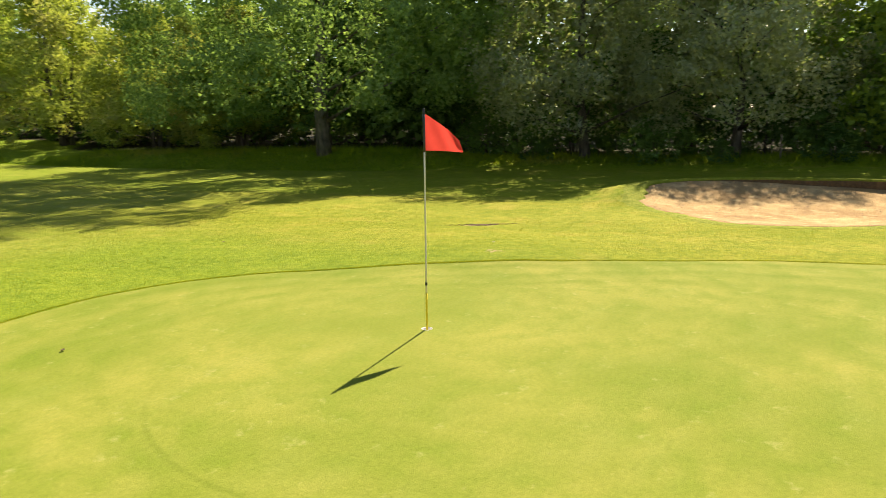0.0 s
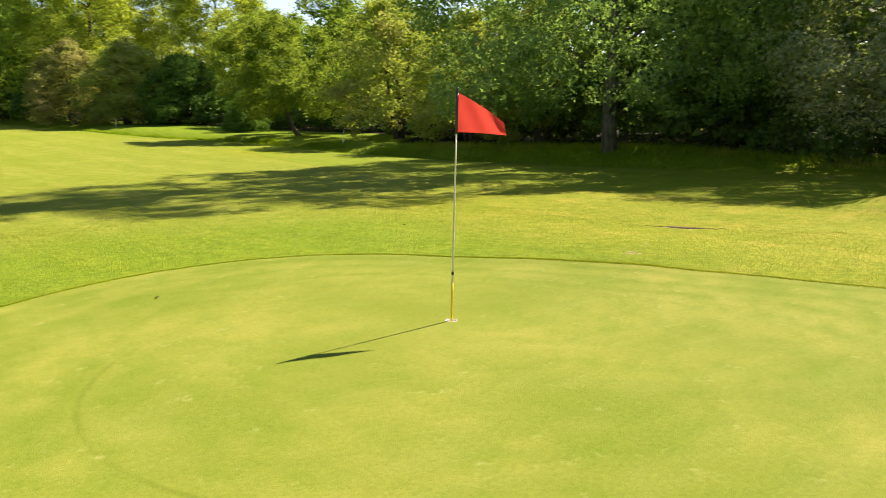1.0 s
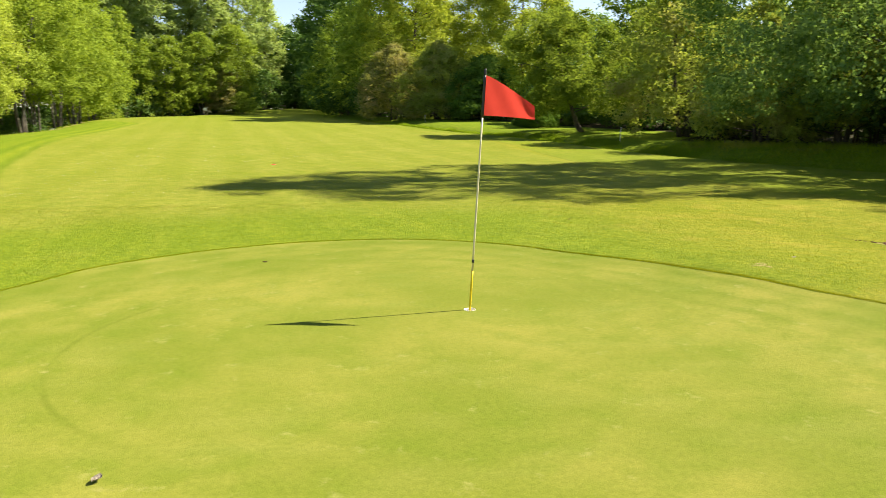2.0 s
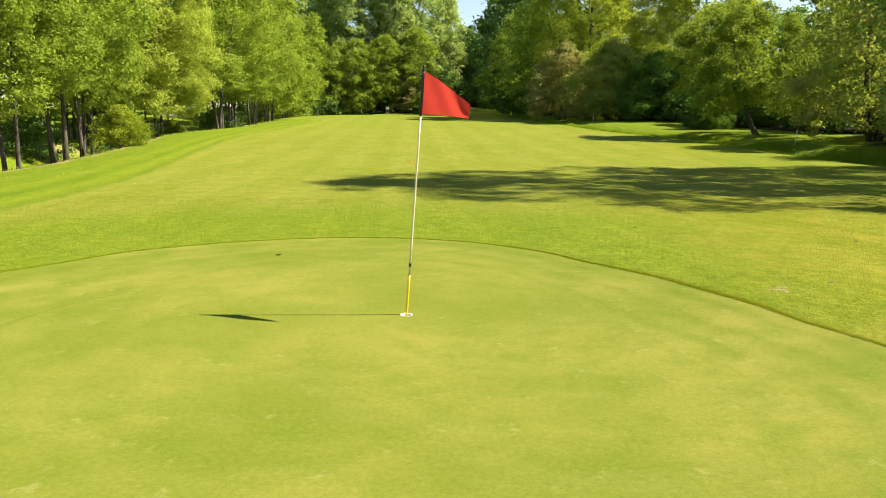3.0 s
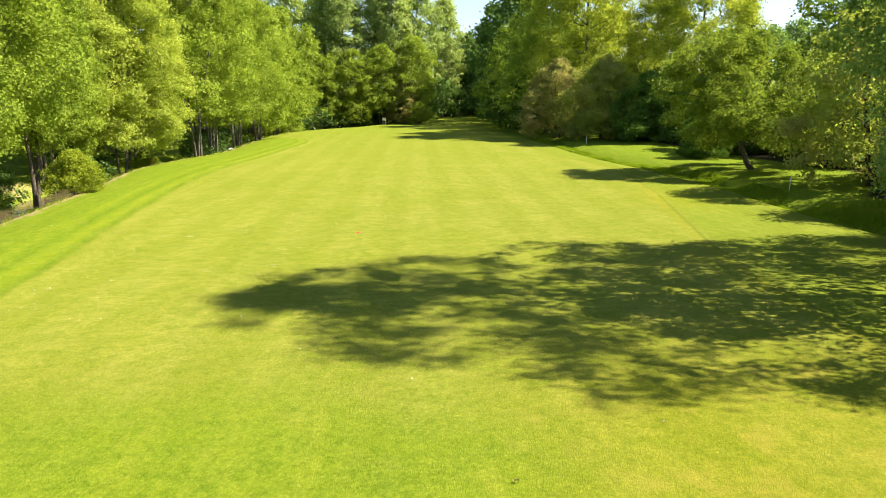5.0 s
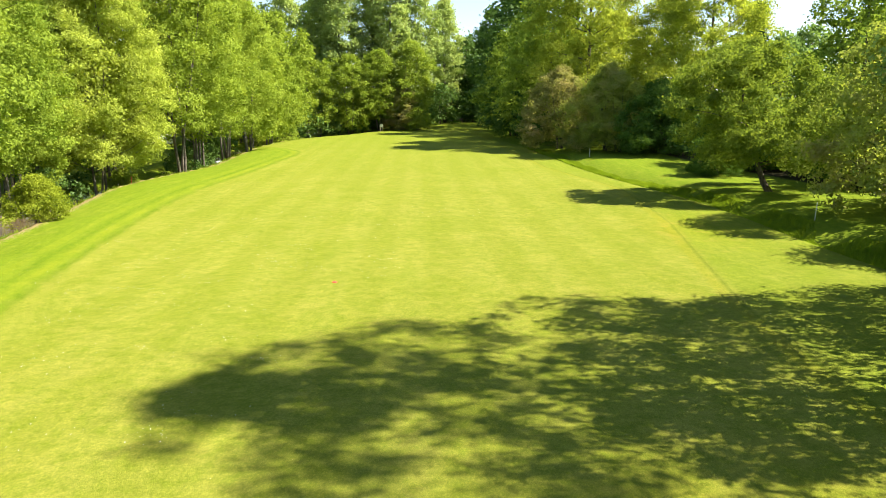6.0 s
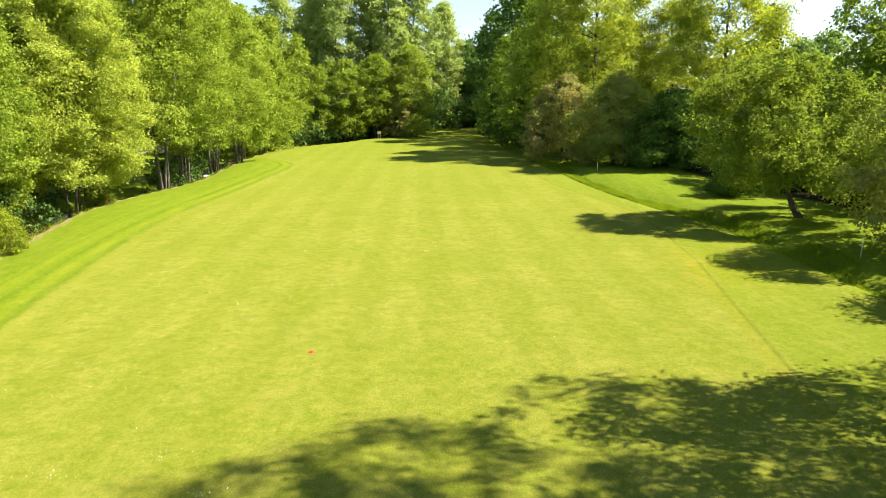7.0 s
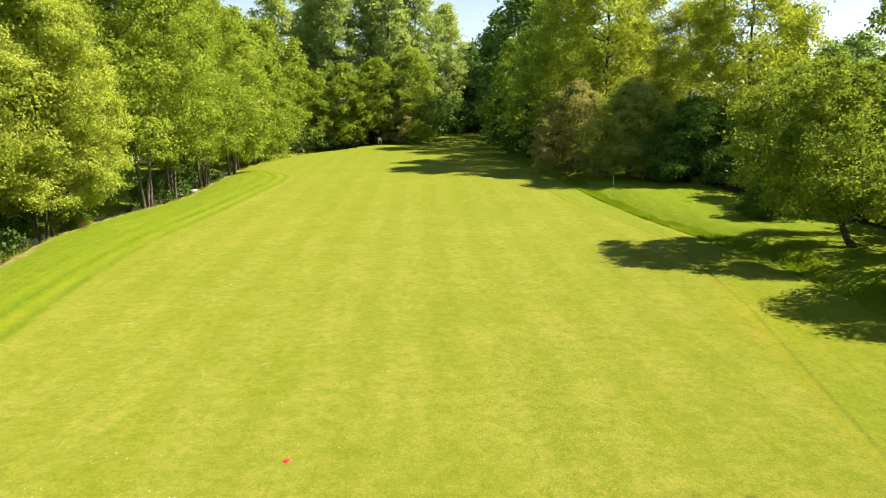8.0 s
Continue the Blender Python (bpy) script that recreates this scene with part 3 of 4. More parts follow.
def crown_points(r, low, high, radius, profile, lobes, subs, per_sub, lobe_r, spray, lumps, lean, core_n, skirt, ragged, skirt_top, thin):
    """Leaf points of a crown: boughs over its shell, sprays over each bough, leaves in each spray; and its inner leaves. thin: the share of sprays missing towards the top."""
    u = (np.arange(lobes) + r.uniform(0, 1, lobes)) / lobes
    u = np.interp(u, np.linspace(0, 1, 40) , np.linspace(0, 1, 40) ** 0.9)
    u = np.concatenate([u, r.uniform(0.0, skirt_top, skirt)])
    lobes += skirt
    a = np.arange(lobes) * 2.399963 + r.uniform(-0.5, 0.5, lobes)
    ph = r.uniform(0, 6.28, 3)
    lump = 1 + lumps * (0.6 * np.sin(2 * a + ph[0] + 5 * u) + 0.5 * np.sin(3 * a + ph[1] - 9 * u)) + r.uniform(-ragged, ragged, lobes)
    rad = radius * np.interp(u, *profile) * lump - 0.55 * lobe_r
    inner = r.uniform(0, 1, lobes) < 0.18
    rad = np.maximum(rad, 0.1) * np.where(inner, 0.5, 1)
    centres = np.stack([rad * np.cos(a) + lean[0] * u, rad * np.sin(a) + lean[1] * u, low + lobe_r * 0.5 + (high - low - lobe_r * 1.1) * u], 1)
    away = unit(np.stack([np.cos(a), np.sin(a), 0.9 * (u - 0.35)], 1))
    sizes = lobe_r * r.uniform(0.65, 1.35, lobes) * (1 - 0.4 * u ** 3)
    ways = unit(r.normal(size=(lobes, subs, 3)) + 0.8 * away[:, None] + np.array([0, 0, 0.25]))
    sprays = centres[:, None] + ways * (sizes[:, None, None] * r.uniform(0.7, 1.12, (lobes, subs, 1))) * np.array([1, 1, 0.75])
    pts = sprays[:, :, None] + r.normal(size=(lobes, subs, per_sub, 3)) * spray * np.array([1, 1, 0.6]) * r.uniform(0.7, 1.3, (lobes, subs, 1, 1))
    held = np.repeat((r.uniform(0, 1, (lobes, subs)) >= thin * u[:, None]).ravel(), per_sub)
    pts, out = pts.reshape(-1, 3)[held], np.repeat(ways.reshape(-1, 3), per_sub, 0)[held]
    n = lobes * core_n
    v = r.uniform(0.12, 0.92, n)
    b, q = r.uniform(0, 6.283, n), radius * np.interp(v, *profile) * np.sqrt(r.uniform(0, 1, n)) * 0.55
    core = np.stack([q * np.cos(b) + lean[0] * v, q * np.sin(b) + lean[1] * v, low + (high - low) * v], 1)
    return centres, pts, out, core


def make_tree(name, seed, height, low, radius, profile, leaf, bark, lobes, subs, per_sub, lobe_r, spray, leaf_size, trunk_r, stems=1,
              lean=(0, 0), lumps=0.2, limbs=22, core_n=30, skirt=0, ragged=0.12, skirt_top=0.26, thin=0.0):
    """A tree: an empty at its base, with a trunk and limbs, and a crown of leaves."""
    r = np.random.default_rng(seed)
    root = new(name)
    centres, pts, out, core = crown_points(r, low, height, radius, profile, lobes, subs, per_sub, lobe_r, spray, lumps, lean, core_n, skirt, ragged, skirt_top, thin)
    bm = bmesh.new()
    axes = []
    for k in range(stems):
        a = 2 * math.pi * k / stems + r.uniform(0, 1)
        foot = np.array([math.cos(a), math.sin(a), 0]) * (0.0 if stems == 1 else trunk_r * 2.2)
        spread = 0.0 if stems == 1 else r.uniform(0.03, 0.10)
        line = []
        for u in np.linspace(0, 1, 9):
            bend = 0.012 * height * math.sin(u * 5 + k + seed)
            line.append(foot + np.array([math.cos(a) * spread * height * u + lean[0] * u ** 0.6 + bend, math.sin(a) * spread * height * u + lean[1] * u ** 0.6 - bend,
                                         -0.5 + u * (height * 0.86 + 0.5)]))
        thick = trunk_r * (1 if stems == 1 else 0.75)
        tube(bm, line, [thick * (1.45 if i == 0 else 1.08 if i == 1 else 1 - 0.1 * i) for i in range(9)], 9)
        axes.append(np.array(line))
    for i in r.choice(len(centres), min(limbs, len(centres)), replace=False):
        c, line = centres[i], axes[int(r.integers(stems))]
        z = max(c[2] - r.uniform(0.06, 0.16) * height, min(low * 0.8 + 0.3, c[2] - 0.1))
        start = np.array([np.interp(z, line[:, 2], line[:, j]) for j in range(2)] + [z])
        mid = start * 0.5 + c * 0.5 + r.normal(size=3) * 0.25
        thick = trunk_r * 0.34 * (1 - 0.6 * z / height)
        tube(bm, [start, mid, c], [thick, thick * 0.6, thick * 0.15], 5)
    part("trunk", bm, bark, root, smooth=True)
    every = np.concatenate([pts, core])
    ways = np.concatenate([out, unit(r.normal(size=core.shape))])
    size = np.concatenate([np.full(len(pts), leaf_size), np.full(len(core), 0.035 * radius + 0.14)])
    verts, faces = leaves_at(every, ways, size, r)
    fast_mesh("crown", verts, faces, leaf, root)
    return root


used = set()


def plant(model, label, x, y, scale=1.0, turn=0.0, sink=0.05, tall=1.0, group=""):
    """Stands the model, or a copy of it, on the ground."""
    m = pose(x, y, gz(x, y) - sink, 0, 0, turn) @ Matrix.Diagonal((scale, scale, scale * tall, 1))
    if model.name in used:
        ob = copy_thing(model, m @ Matrix.Diagonal([1 / v for v in model.scale] + [1]))
    else:
        used.add(model.name)
        model.matrix_basis = m
        ob = model
    return tagged(ob, label, "shrub" if "shrub" in model.name else "tree", group)


ALDERS = [make_tree("alder_tree", 21 + k, 17, 3.3, 4.4, TALL, LEAF_ALDER, BARK_PALE, 74, 12, 62, 1.2, 0.29, 0.195, 0.15, stems=3, lumps=0.25, limbs=20) for k in range(2)]
TALL_ALDERS = [make_tree("tall_alder_tree", 25 + k, 20, (5.0, 3.6)[k], 4.6, TALL, LEAF_ALDER, (BARK, BARK_PALE)[k], 80, 12, 52, 1.25, 0.33, 0.205, (0.21, 0.14)[k], stems=(2, 4)[k], lumps=0.22, limbs=26) for k in range(2)]
FAR_ALDERS = [make_tree("green_alder_tree", 31 + k, 17, 2.0, 4.4, TALL, LEAF_ALDER, BARK_PALE, 64, 10, 25, 1.3, 0.33, 0.34, 0.15, stems=3, lumps=0.25, limbs=12) for k in range(2)]
OAKS = [make_tree("broadleaf_tree", 41 + k, 20, 0.3, 6.2, ROUND, LEAF_OAK, BARK, 66, 10, 19, 1.75, 0.42, 0.42, 0.30, limbs=20, skirt=8, core_n=20) for k in range(3)]
BACK_OAKS = [make_tree("shaded_oak_tree", 51 + k, 20, 0.3, 6.4, ROUND, LEAF_BIG, BARK, 60, 8, 12, 1.9, 0.5, 0.60, 0.30, limbs=8, core_n=12, skirt=6) for k in range(2)]
LIMES = [make_tree("lime_tree", 61 + k, 20, 2.0, 5.4, TALL, LEAF_LIME, BARK, 80, 11, 60, 1.5, 0.40, 0.23, 0.28, core_n=16) for k in range(2)]
POPLARS = [make_tree("poplar_tree", 81 + k, 34, 2.0, 4.8, TALL, LEAF_POPLAR, BARK_PALE, 90, 9, 22, 1.9, 0.55, 0.54, 0.38) for k in range(2)]
WILLOWS = [make_tree("willow_tree", 101 + k, 11, 0.3, 5.0, BUSHY, LEAF_WILLOW, BARK, 76, 11, 32, 1.15, 0.28, 0.21, 0.2, stems=4, skirt=10) for k in range(2)]
SALLOW = make_tree("sallow_tree", 111, 10.5, 0.3, 4.6, BUSHY, LEAF_SALLOW, BARK, 64, 10, 34, 1.1, 0.28, 0.24, 0.14, stems=4, skirt=12)
DENSE = make_tree("dense_shrub", 125, 6.2, 0.0, 3.5, BUSHY, LEAF_SHRUB, BARK, 90, 9, 34, 0.75, 0.22, 0.17, 0.10, stems=4, limbs=8, core_n=20, skirt=24, ragged=0.2)
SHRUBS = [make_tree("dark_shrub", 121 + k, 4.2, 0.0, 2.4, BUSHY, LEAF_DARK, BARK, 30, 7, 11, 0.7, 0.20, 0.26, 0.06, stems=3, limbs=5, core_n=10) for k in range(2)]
BRIGHT_SHRUB = make_tree("bright_shrub", 131, 3.0, 0.0, 1.7, BUSHY, LEAF_ALDER, BARK, 34, 8, 30, 0.5, 0.13, 0.12, 0.05, stems=4, limbs=8)
OLIVE_SHRUB = make_tree("olive_shrub", 133, 3.0, 0.0, 1.5, BUSHY, LEAF_OLIVE, BARK, 40, 9, 40, 0.5, 0.15, 0.10, 0.05, stems=4, limbs=8, ragged=0.2)
SILVER = make_tree("silver_leaved_tree", 141, 13, 1.0, 5.2, ROUND, LEAF_SILVER, BARK, 84, 11, 46, 1.15, 0.28, 0.135, 0.20, skirt=18)
FIR = make_tree("fir_tree", 151, 17, 1.5, 3.0, CONE, LEAF_FIR, BARK, 60, 8, 22, 0.8, 0.3, 0.34, 0.2, lumps=0.1)
SPREAD = ((0, 0.06, 0.25, 0.5, 0.66, 0.78, 0.9, 1), (0.95, 1.0, 1.0, 1.0, 0.77, 0.60, 0.30, 0.04))
BIG = make_tree("large_oak_tree", 1331, 26.87, 1.3, 7.39, SPREAD, LEAF_BIG, BARK_PALE, 110, 12, 70, 1.45, 0.29, 0.162, 0.26, lean=(-0.3, 0.85), lumps=0.08, limbs=16, core_n=8, skirt=100, ragged=0.17, skirt_top=0.36, thin=0.5)
YELLOWISH = make_tree("yellowish_alder_tree", 28, 19, 3.0, 5.2, TALL, LEAF_YELLOW, BARK_PALE, 130, 13, 62, 1.15, 0.30, 0.165, 0.13, stems=3, lumps=0.16, limbs=30, core_n=40, skirt=26)
# Dark leaf colour stands in for the shade on these backlit trees.
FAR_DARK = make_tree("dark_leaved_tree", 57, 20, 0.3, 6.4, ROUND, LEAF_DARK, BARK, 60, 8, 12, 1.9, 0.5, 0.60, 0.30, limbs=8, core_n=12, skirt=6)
LEANING = make_tree("leaning_field_tree", 171, 9.8, 1.6, 5.0, ROUND, LEAF_FIELD, BARK, 90, 12, 58, 1.0, 0.24, 0.165, 0.18, lean=(-2.3, 0.5), limbs=30, core_n=14, skirt=14)

# right-hand wood
plant(BIG, "very tall oak with a thick grey trunk and low boughs", 21.1, 18.2, 1.04, tall=0.99)
plant(LEANING, "yellow-green field tree with a dark leaning trunk", 18.5, 50.4)
plant(WILLOWS[0], "bushy olive willow hanging down to the grass", 22.3, 41.0, 0.95, 30)
plant(WILLOWS[1], "bushy olive willow hanging down to the grass", 23.2, 33.0, 0.76, 110)
plant(WILLOWS[0], "low olive willow at the wood's edge", 23.5, 26.5, 0.72, 200)
plant(SILVER, "silvery broad-leaved tree with drooping boughs in shade", 23.0, 6.5, 0.95, 0, tall=1.02)
plant(SILVER, "silvery broad-leaved tree with drooping boughs in shade", 24.0, 0.8, 0.88, 130, tall=1.14)
plant(OAKS[1], "dark oak at the wood's edge in shade", 25.0, -6.0, 0.57, 10)
plant(OAKS[2], "dark oak at the wood's edge in shade", 26.0, -13.0, 0.7, 80)
WOOD = "trees of the right-hand wood"
for k, (x, y, s) in enumerate(((28, 12, 0.80), (31, 4, 0.85), (30, 23, 0.68), (31, -4, 0.77), (33, -12, 0.77), (29, 31, 0.6), (30, 39, 0.5), (38, 18, 0.85), (38, 28, 0.75),
                               (40, -14, 0.85), (38, -23, 0.95), (45, -20, 1.0), (30, -21, 0.72), (33, 47, 0.41), (38, 46, 0.50), (50, -12, 0.98), (51, 0, 0.95), (50, 11, 0.95), (30, 86, 0.62), (35, 92, 0.68), (41, 88, 0.74), (40, 78, 0.68), (28, 95, 0.66), (46, 98, 0.8), (28.5, 17.5, 0.68))):
    plant(BACK_OAKS[k % 2], "shaded broad-leaved tree in the dark wood", x, y, s, 47 * k, group=WOOD)
# right-hand edge towards the far end
plant(DENSE, "dense dark green shrub beside the rough", 16.5, 80.0, 1.25, 20)
plant(DENSE, "dense dark green shrub beside the rough", 17.4, 60.5, 0.55, 70)
plant(DENSE, "dense dark green shrub beside the rough", 21.0, 64.5, 0.9, 150)
plant(SALLOW, "brownish sallow bush with fine dry-looking leaves", 6.2, 91.0, 0.95, 0)
plant(WILLOWS[1], "olive willow beside the brownish sallow", 11.5, 86.0, 0.9, 60)
plant(WILLOWS[0], "olive willow beside the brownish sallow", 12.4, 83.5, 0.8, 100)
for k, (x, y, s) in enumerate(((10, 101, 1.32), (19.5, 100, 0.92), (22, 84, 1.05), (15, 114, 0.9))):
    plant(LIMES[k % 2], "tall yellow-green tree behind the willows", x, y, s, 70 * k, group=WOOD)
plant(FIR, "dark fir standing up behind the wood", 30.5, 98.0, 1.0)
for k, (x, y, s) in enumerate(((5.5, 110, 1.10), (3.5, 118, 0.78), (0, 128, 0.91), (9, 120, 0.81), (5, 136, 0.91), (31, 62, 0.28), (32, 69, 0.35),
                               (31, 53, 0.46), (35, 57, 0.31), (36, 66, 0.39), (37, 80, 0.66), (33, 88, 0.38), (42, 56, 0.43), (34, 76, 0.88))):
    plant(OAKS[k % 3], "broad-leaved tree of the wood beside the fairway", x, y, s, 53 * k, group=WOOD)
# far end
FAR = "trees closing the far end"
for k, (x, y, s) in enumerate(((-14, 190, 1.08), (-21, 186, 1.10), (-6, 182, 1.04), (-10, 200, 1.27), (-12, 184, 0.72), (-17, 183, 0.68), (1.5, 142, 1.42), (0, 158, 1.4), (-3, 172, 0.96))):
    plant(FAR_DARK, "far-end tree with shade put into its leaf colour", x, y, s, 31 * k, group=FAR)
for k, (x, y, s) in enumerate(((-52, 160, 0.95), (-45, 166, 1.0), (-40, 162, 1.02), (-34, 168, 1.05), (-29, 165, 1.03), (-24, 170, 1.02), (-48, 175, 1.1), (-18.5, 178, 0.86))):
    plant(POPLARS[k % 2], "tall pale green poplar at the far end", x, y, s, 67 * k, group=FAR)
for k, (x, y, s) in enumerate(((-35, 150, 1.05), (-29.5, 153, 1.0), (-42, 143, 1.05), (-23, 157, 1.1), (-47, 136, 1.1))):
    plant(FAR_ALDERS[k % 2], "leafy green tree before the poplars", x, y, s, 40 * k, group=FAR)
plant(SALLOW, "reddish brown sallow among the far trees", -25.0, 155.0, 0.9, 80)
plant(BRIGHT_SHRUB, "small bright green bush at the far bank", -21.0, 152.0, 1.6, 0)
plant(BRIGHT_SHRUB, "round bright green bush at the bank", -40.0, 119.0, 2.1, 90)
# left-hand stream row
plant(YELLOWISH, "yellowish green alder leaning over the stream bank", -32.3, 57.0, 1.0, 40, 0.25)
plant(SALLOW, "brownish hedge bush beyond the stream", -47.0, 37.0, 0.5, 10)
ROW = "alders along the stream"
for k, (x, y, s) in enumerate(((-33.0, 47.5, 0.9), (-24.5, 14.0, 0.85))):
    plant(ALDERS[k % 2], "bright green many-stemmed alder on the stream bank", x, y, s, 77 * k, 0.25, group=ROW)
for x, y, s in ((-21.3, 23.5, 0.62), (-22.3, 28.3, 0.78), (-28.5, 27.5, 0.78), (-29.0, 40.5, 0.85)):
    plant(TALL_ALDERS[0], "alder with bare dark stems below a leafy crown", x, y, s, 9 * x, 0.25, group=ROW)
for k, (x, y, s) in enumerate(((-34.5, 62.5, 1.12), (-31.0, 68.0, 1.16), (-32.6, 75.5, 1.12), (-33.4, 84.5, 1.08))):
    plant(TALL_ALDERS[1], "tall bright green alder with bare pale stems", x, y, s, 77 * k, 0.25, group=ROW)
for k, (x, y, s) in enumerate(((-35.0, 95.0, 1.1), (-38.0, 103.0, 1.08), (-38.6, 112.5, 1.05), (-42.0, 124.0, 1.1), (-46, 121, 1.42), (-51, 117, 1.45), (-45, 133, 1.4), (-54, 131, 1.5), (-39, 55, 1.1), (-45, 66, 1.15), (-50, 79, 1.2), (-46, 100, 1.2),
                               (-53, 46, 1.0), (-54, 33, 0.95))):
    plant(FAR_ALDERS[k % 2], "bright green many-stemmed alder on the stream bank", x, y, s, 77 * k, 0.25, group=ROW)
plant(OLIVE_SHRUB, "rounded olive-green bush by the stream", -25.6, 39.8, 1.0, 0)
plant(BRIGHT_SHRUB, "rounded yellow-green bush by the stream", -31.5, 58.6, 0.72, 50)
for k, (x, y, s) in enumerate(((-38.5, 60, 1.1), (-33.6, 73.5, 0.84), (-36.5, 82.5, 0.95), (-37.5, 91, 0.95), (-33.5, 52, 0.85), (-36, 44, 0.73), (-31.4, 39.6, 0.72), (-34.5, 37.0, 0.8))):
    plant(SHRUBS[k % 2], "dark undergrowth bush below the alders", x, y, s, 60 * k, group="undergrowth by the stream")
# undergrowth along the right-hand wood and at the far end
NEAR_BUSHES = ((27, 5, 1.35), (27, 0, 0.89), (28, -4, 1.35), (28.5, 9, 0.95), (25.5, 13.5, 0.90), (25, 3, 0.63), (26, -2, 0.83), (30, -10, 1.05),
         (29, -15, 1.35), (26, 10, 0.73), (28, 14, 0.95), (27.5, -8, 1.20), (26.5, 17, 0.84), (22.4, 8.5, 0.34), (22.0, 3.4, 0.45), (22.6, -2.6, 0.34),
         (22.3, -5.8, 0.42), (21.9, 1.0, 0.23), (23, 11, 0.52))
for k, (x, y, s) in enumerate(NEAR_BUSHES):
    plant(SHRUBS[k % 2], "dark undergrowth bush in the shade of the wood", x, y, s, 37 * k, group="undergrowth of the wood")
DITCH_BUSHES = ((25.5, 22, 1.20), (27, 36, 0.95), (25, 46, 0.55), (29, 18, 0.95), (25, 55, 0.95), (24, 58.5, 0.9), (24.5, 51, 0.9), (24, 61, 1.26),
         (22, 69, 1.80), (26, 29, 1.35), (24.5, 38, 0.84), (27.5, 65, 1.37), (28, 56, 1.95), (26.5, 33, 1.1), (26.3, 41, 1.1), (28, 37, 1.2),
         (26, 44.5, 1.0), (26, 27.5, 1.1), (29, 46, 1.2), (30, 51, 1.2), (34, 27.5, 1.1), (35.5, 25, 1.1), (38, 26, 1.1))
for k, (x, y, s) in enumerate(DITCH_BUSHES):
    plant(SHRUBS[k % 2], "dark undergrowth bush below the willows", x, y, s, 37 * k, group="undergrowth of the wood")
FAR_BUSHES = ((14, 92, 1.35), (3.5, 107, 1.05), (0.5, 118, 1.50), (-19, 181, 1.37), (-15.5, 182, 1.95), (-11.5, 181, 1.37), (-7.5, 180, 1.95),
         (-4, 177, 1.37), (-23, 178, 1.95), (-49, 131, 1.58), (-45, 139, 2.25), (-40.5, 147, 1.58), (-36, 156, 2.40), (-31.5, 158, 1.68),
         (-27, 160, 2.40), (-22, 162, 1.68), (-18, 167, 2.25), (8, 97, 1.26), (5, 102.5, 1.65), (3, 112, 1.26), (-0.5, 122, 1.80), (0.5, 133, 1.37),
         (-1.5, 148, 1.95), (-3.5, 160, 1.47), (20, 75, 1.16), (17.5, 82, 1.80), (-14, 184, 2.40), (-27, 171, 1.78), (12, 96, 1.80))
for k, (x, y, s) in enumerate(FAR_BUSHES):
    plant(SHRUBS[k % 2], "dark undergrowth bush under the far trees", x, y, s, 37 * k, group="undergrowth of the wood")

for k, (x, y, s) in enumerate(((-41, 174, 1.7), (-36.5, 173, 1.8), (-32, 174, 1.8), (-27.5, 175, 1.8), (-45, 172, 1.7), (-23, 173, 1.6), (-31, 161, 1.6), (-26, 196, 2.3), (-22.5, 197, 2.2), (-19, 196, 2.3), (-15.5, 197, 2.2), (-12, 196, 2.3), (-8.5, 197, 2.2), (-5, 196, 2.3), (-1.5, 195, 2.2), (-20, 205, 2.6), (-15, 205, 2.6), (-10, 205, 2.6))):
    plant(SHRUBS[k % 2], "dark bush between the poplar stems", x, y, s, 61 * k, group="undergrowth of the wood")

# woodland behind everything
r = np.random.default_rng(300)
spots = []
for x0, y0, x1, y1, h in ((66, -60, 68, 50, 20), (68, 50, 62, 120, 11), (62, 120, 20, 215, 17), (20, 215, -70, 215, 27), (-72, 215, -64, 60, 17), (-64, 60, -56, -60, 20)):
    n = int(math.hypot(x1 - x0, y1 - y0) / 1.9)
    for u in np.linspace(0, 1, n):
        cx, cy = x0 + (x1 - x0) * u + r.uniform(-4, 4), y0 + (y1 - y0) * u + r.uniform(-4, 4)
        top = h * r.uniform(0.75, 1.1)
        a = unit(r.normal(size=(240, 3))) * np.array([2.9, 2.9, top * 0.5]) * r.uniform(0.35, 1, (240, 1)) ** 0.5
        spots.append(a + np.array([cx, cy, gz(cx, cy) + top * 0.5]))
pts = np.concatenate(spots)
verts, faces = leaves_at(pts, unit(pts * np.array([0, 0, 1.0]) + 1e-6), 0.72, r)
tagged(fast_mesh("distant_wood", verts, faces, LEAF_OAK), "dense green woodland behind the course", "woodland", kind="stuff")


# ---------------------------------------------------------------- grass blades
def blades(name, x, y, height, width, material, label, base=None, r=np.random.default_rng(400)):
    """Bent three-point blades of grass standing at x, y."""
    n = len(x)
    z = (ground_z(x, y) if base is None else base) - 0.004
    a, h = r.uniform(0, 6.283, n), height * r.uniform(0.5, 1.3, n)
    side = np.stack([np.cos(a), np.sin(a), 0 * a], 1) * (width * r.uniform(0.6, 1.3, n))[:, None]
    bend = np.stack([-np.sin(a), np.cos(a), 0 * a], 1) * (h * r.uniform(0.1, 0.7, n))[:, None]
    foot = np.stack([x, y, z], 1)
    tip = foot + bend + np.stack([0 * a, 0 * a, h], 1)
    verts = np.stack([foot - side, foot + side, tip], 1).reshape(-1, 3)
    return tagged(fast_mesh(name, verts, np.arange(3 * n).reshape(n, 3), material), label, "grass", kind="stuff")


def ring_lift(x, y):
    """Ground height near the green, as the sheet has it."""
    out = np.hypot(x, y) - ring_at(OUTLINE, np.arctan2(y, x))
    return relief(x, y) + (ground_z(x, y) - relief(x, y)) * smooth01((out + 0.4) / 3) + 0.007 + 0.012 * wobble(x, y, 1.1, 5) * smooth01(out / 1.5), out


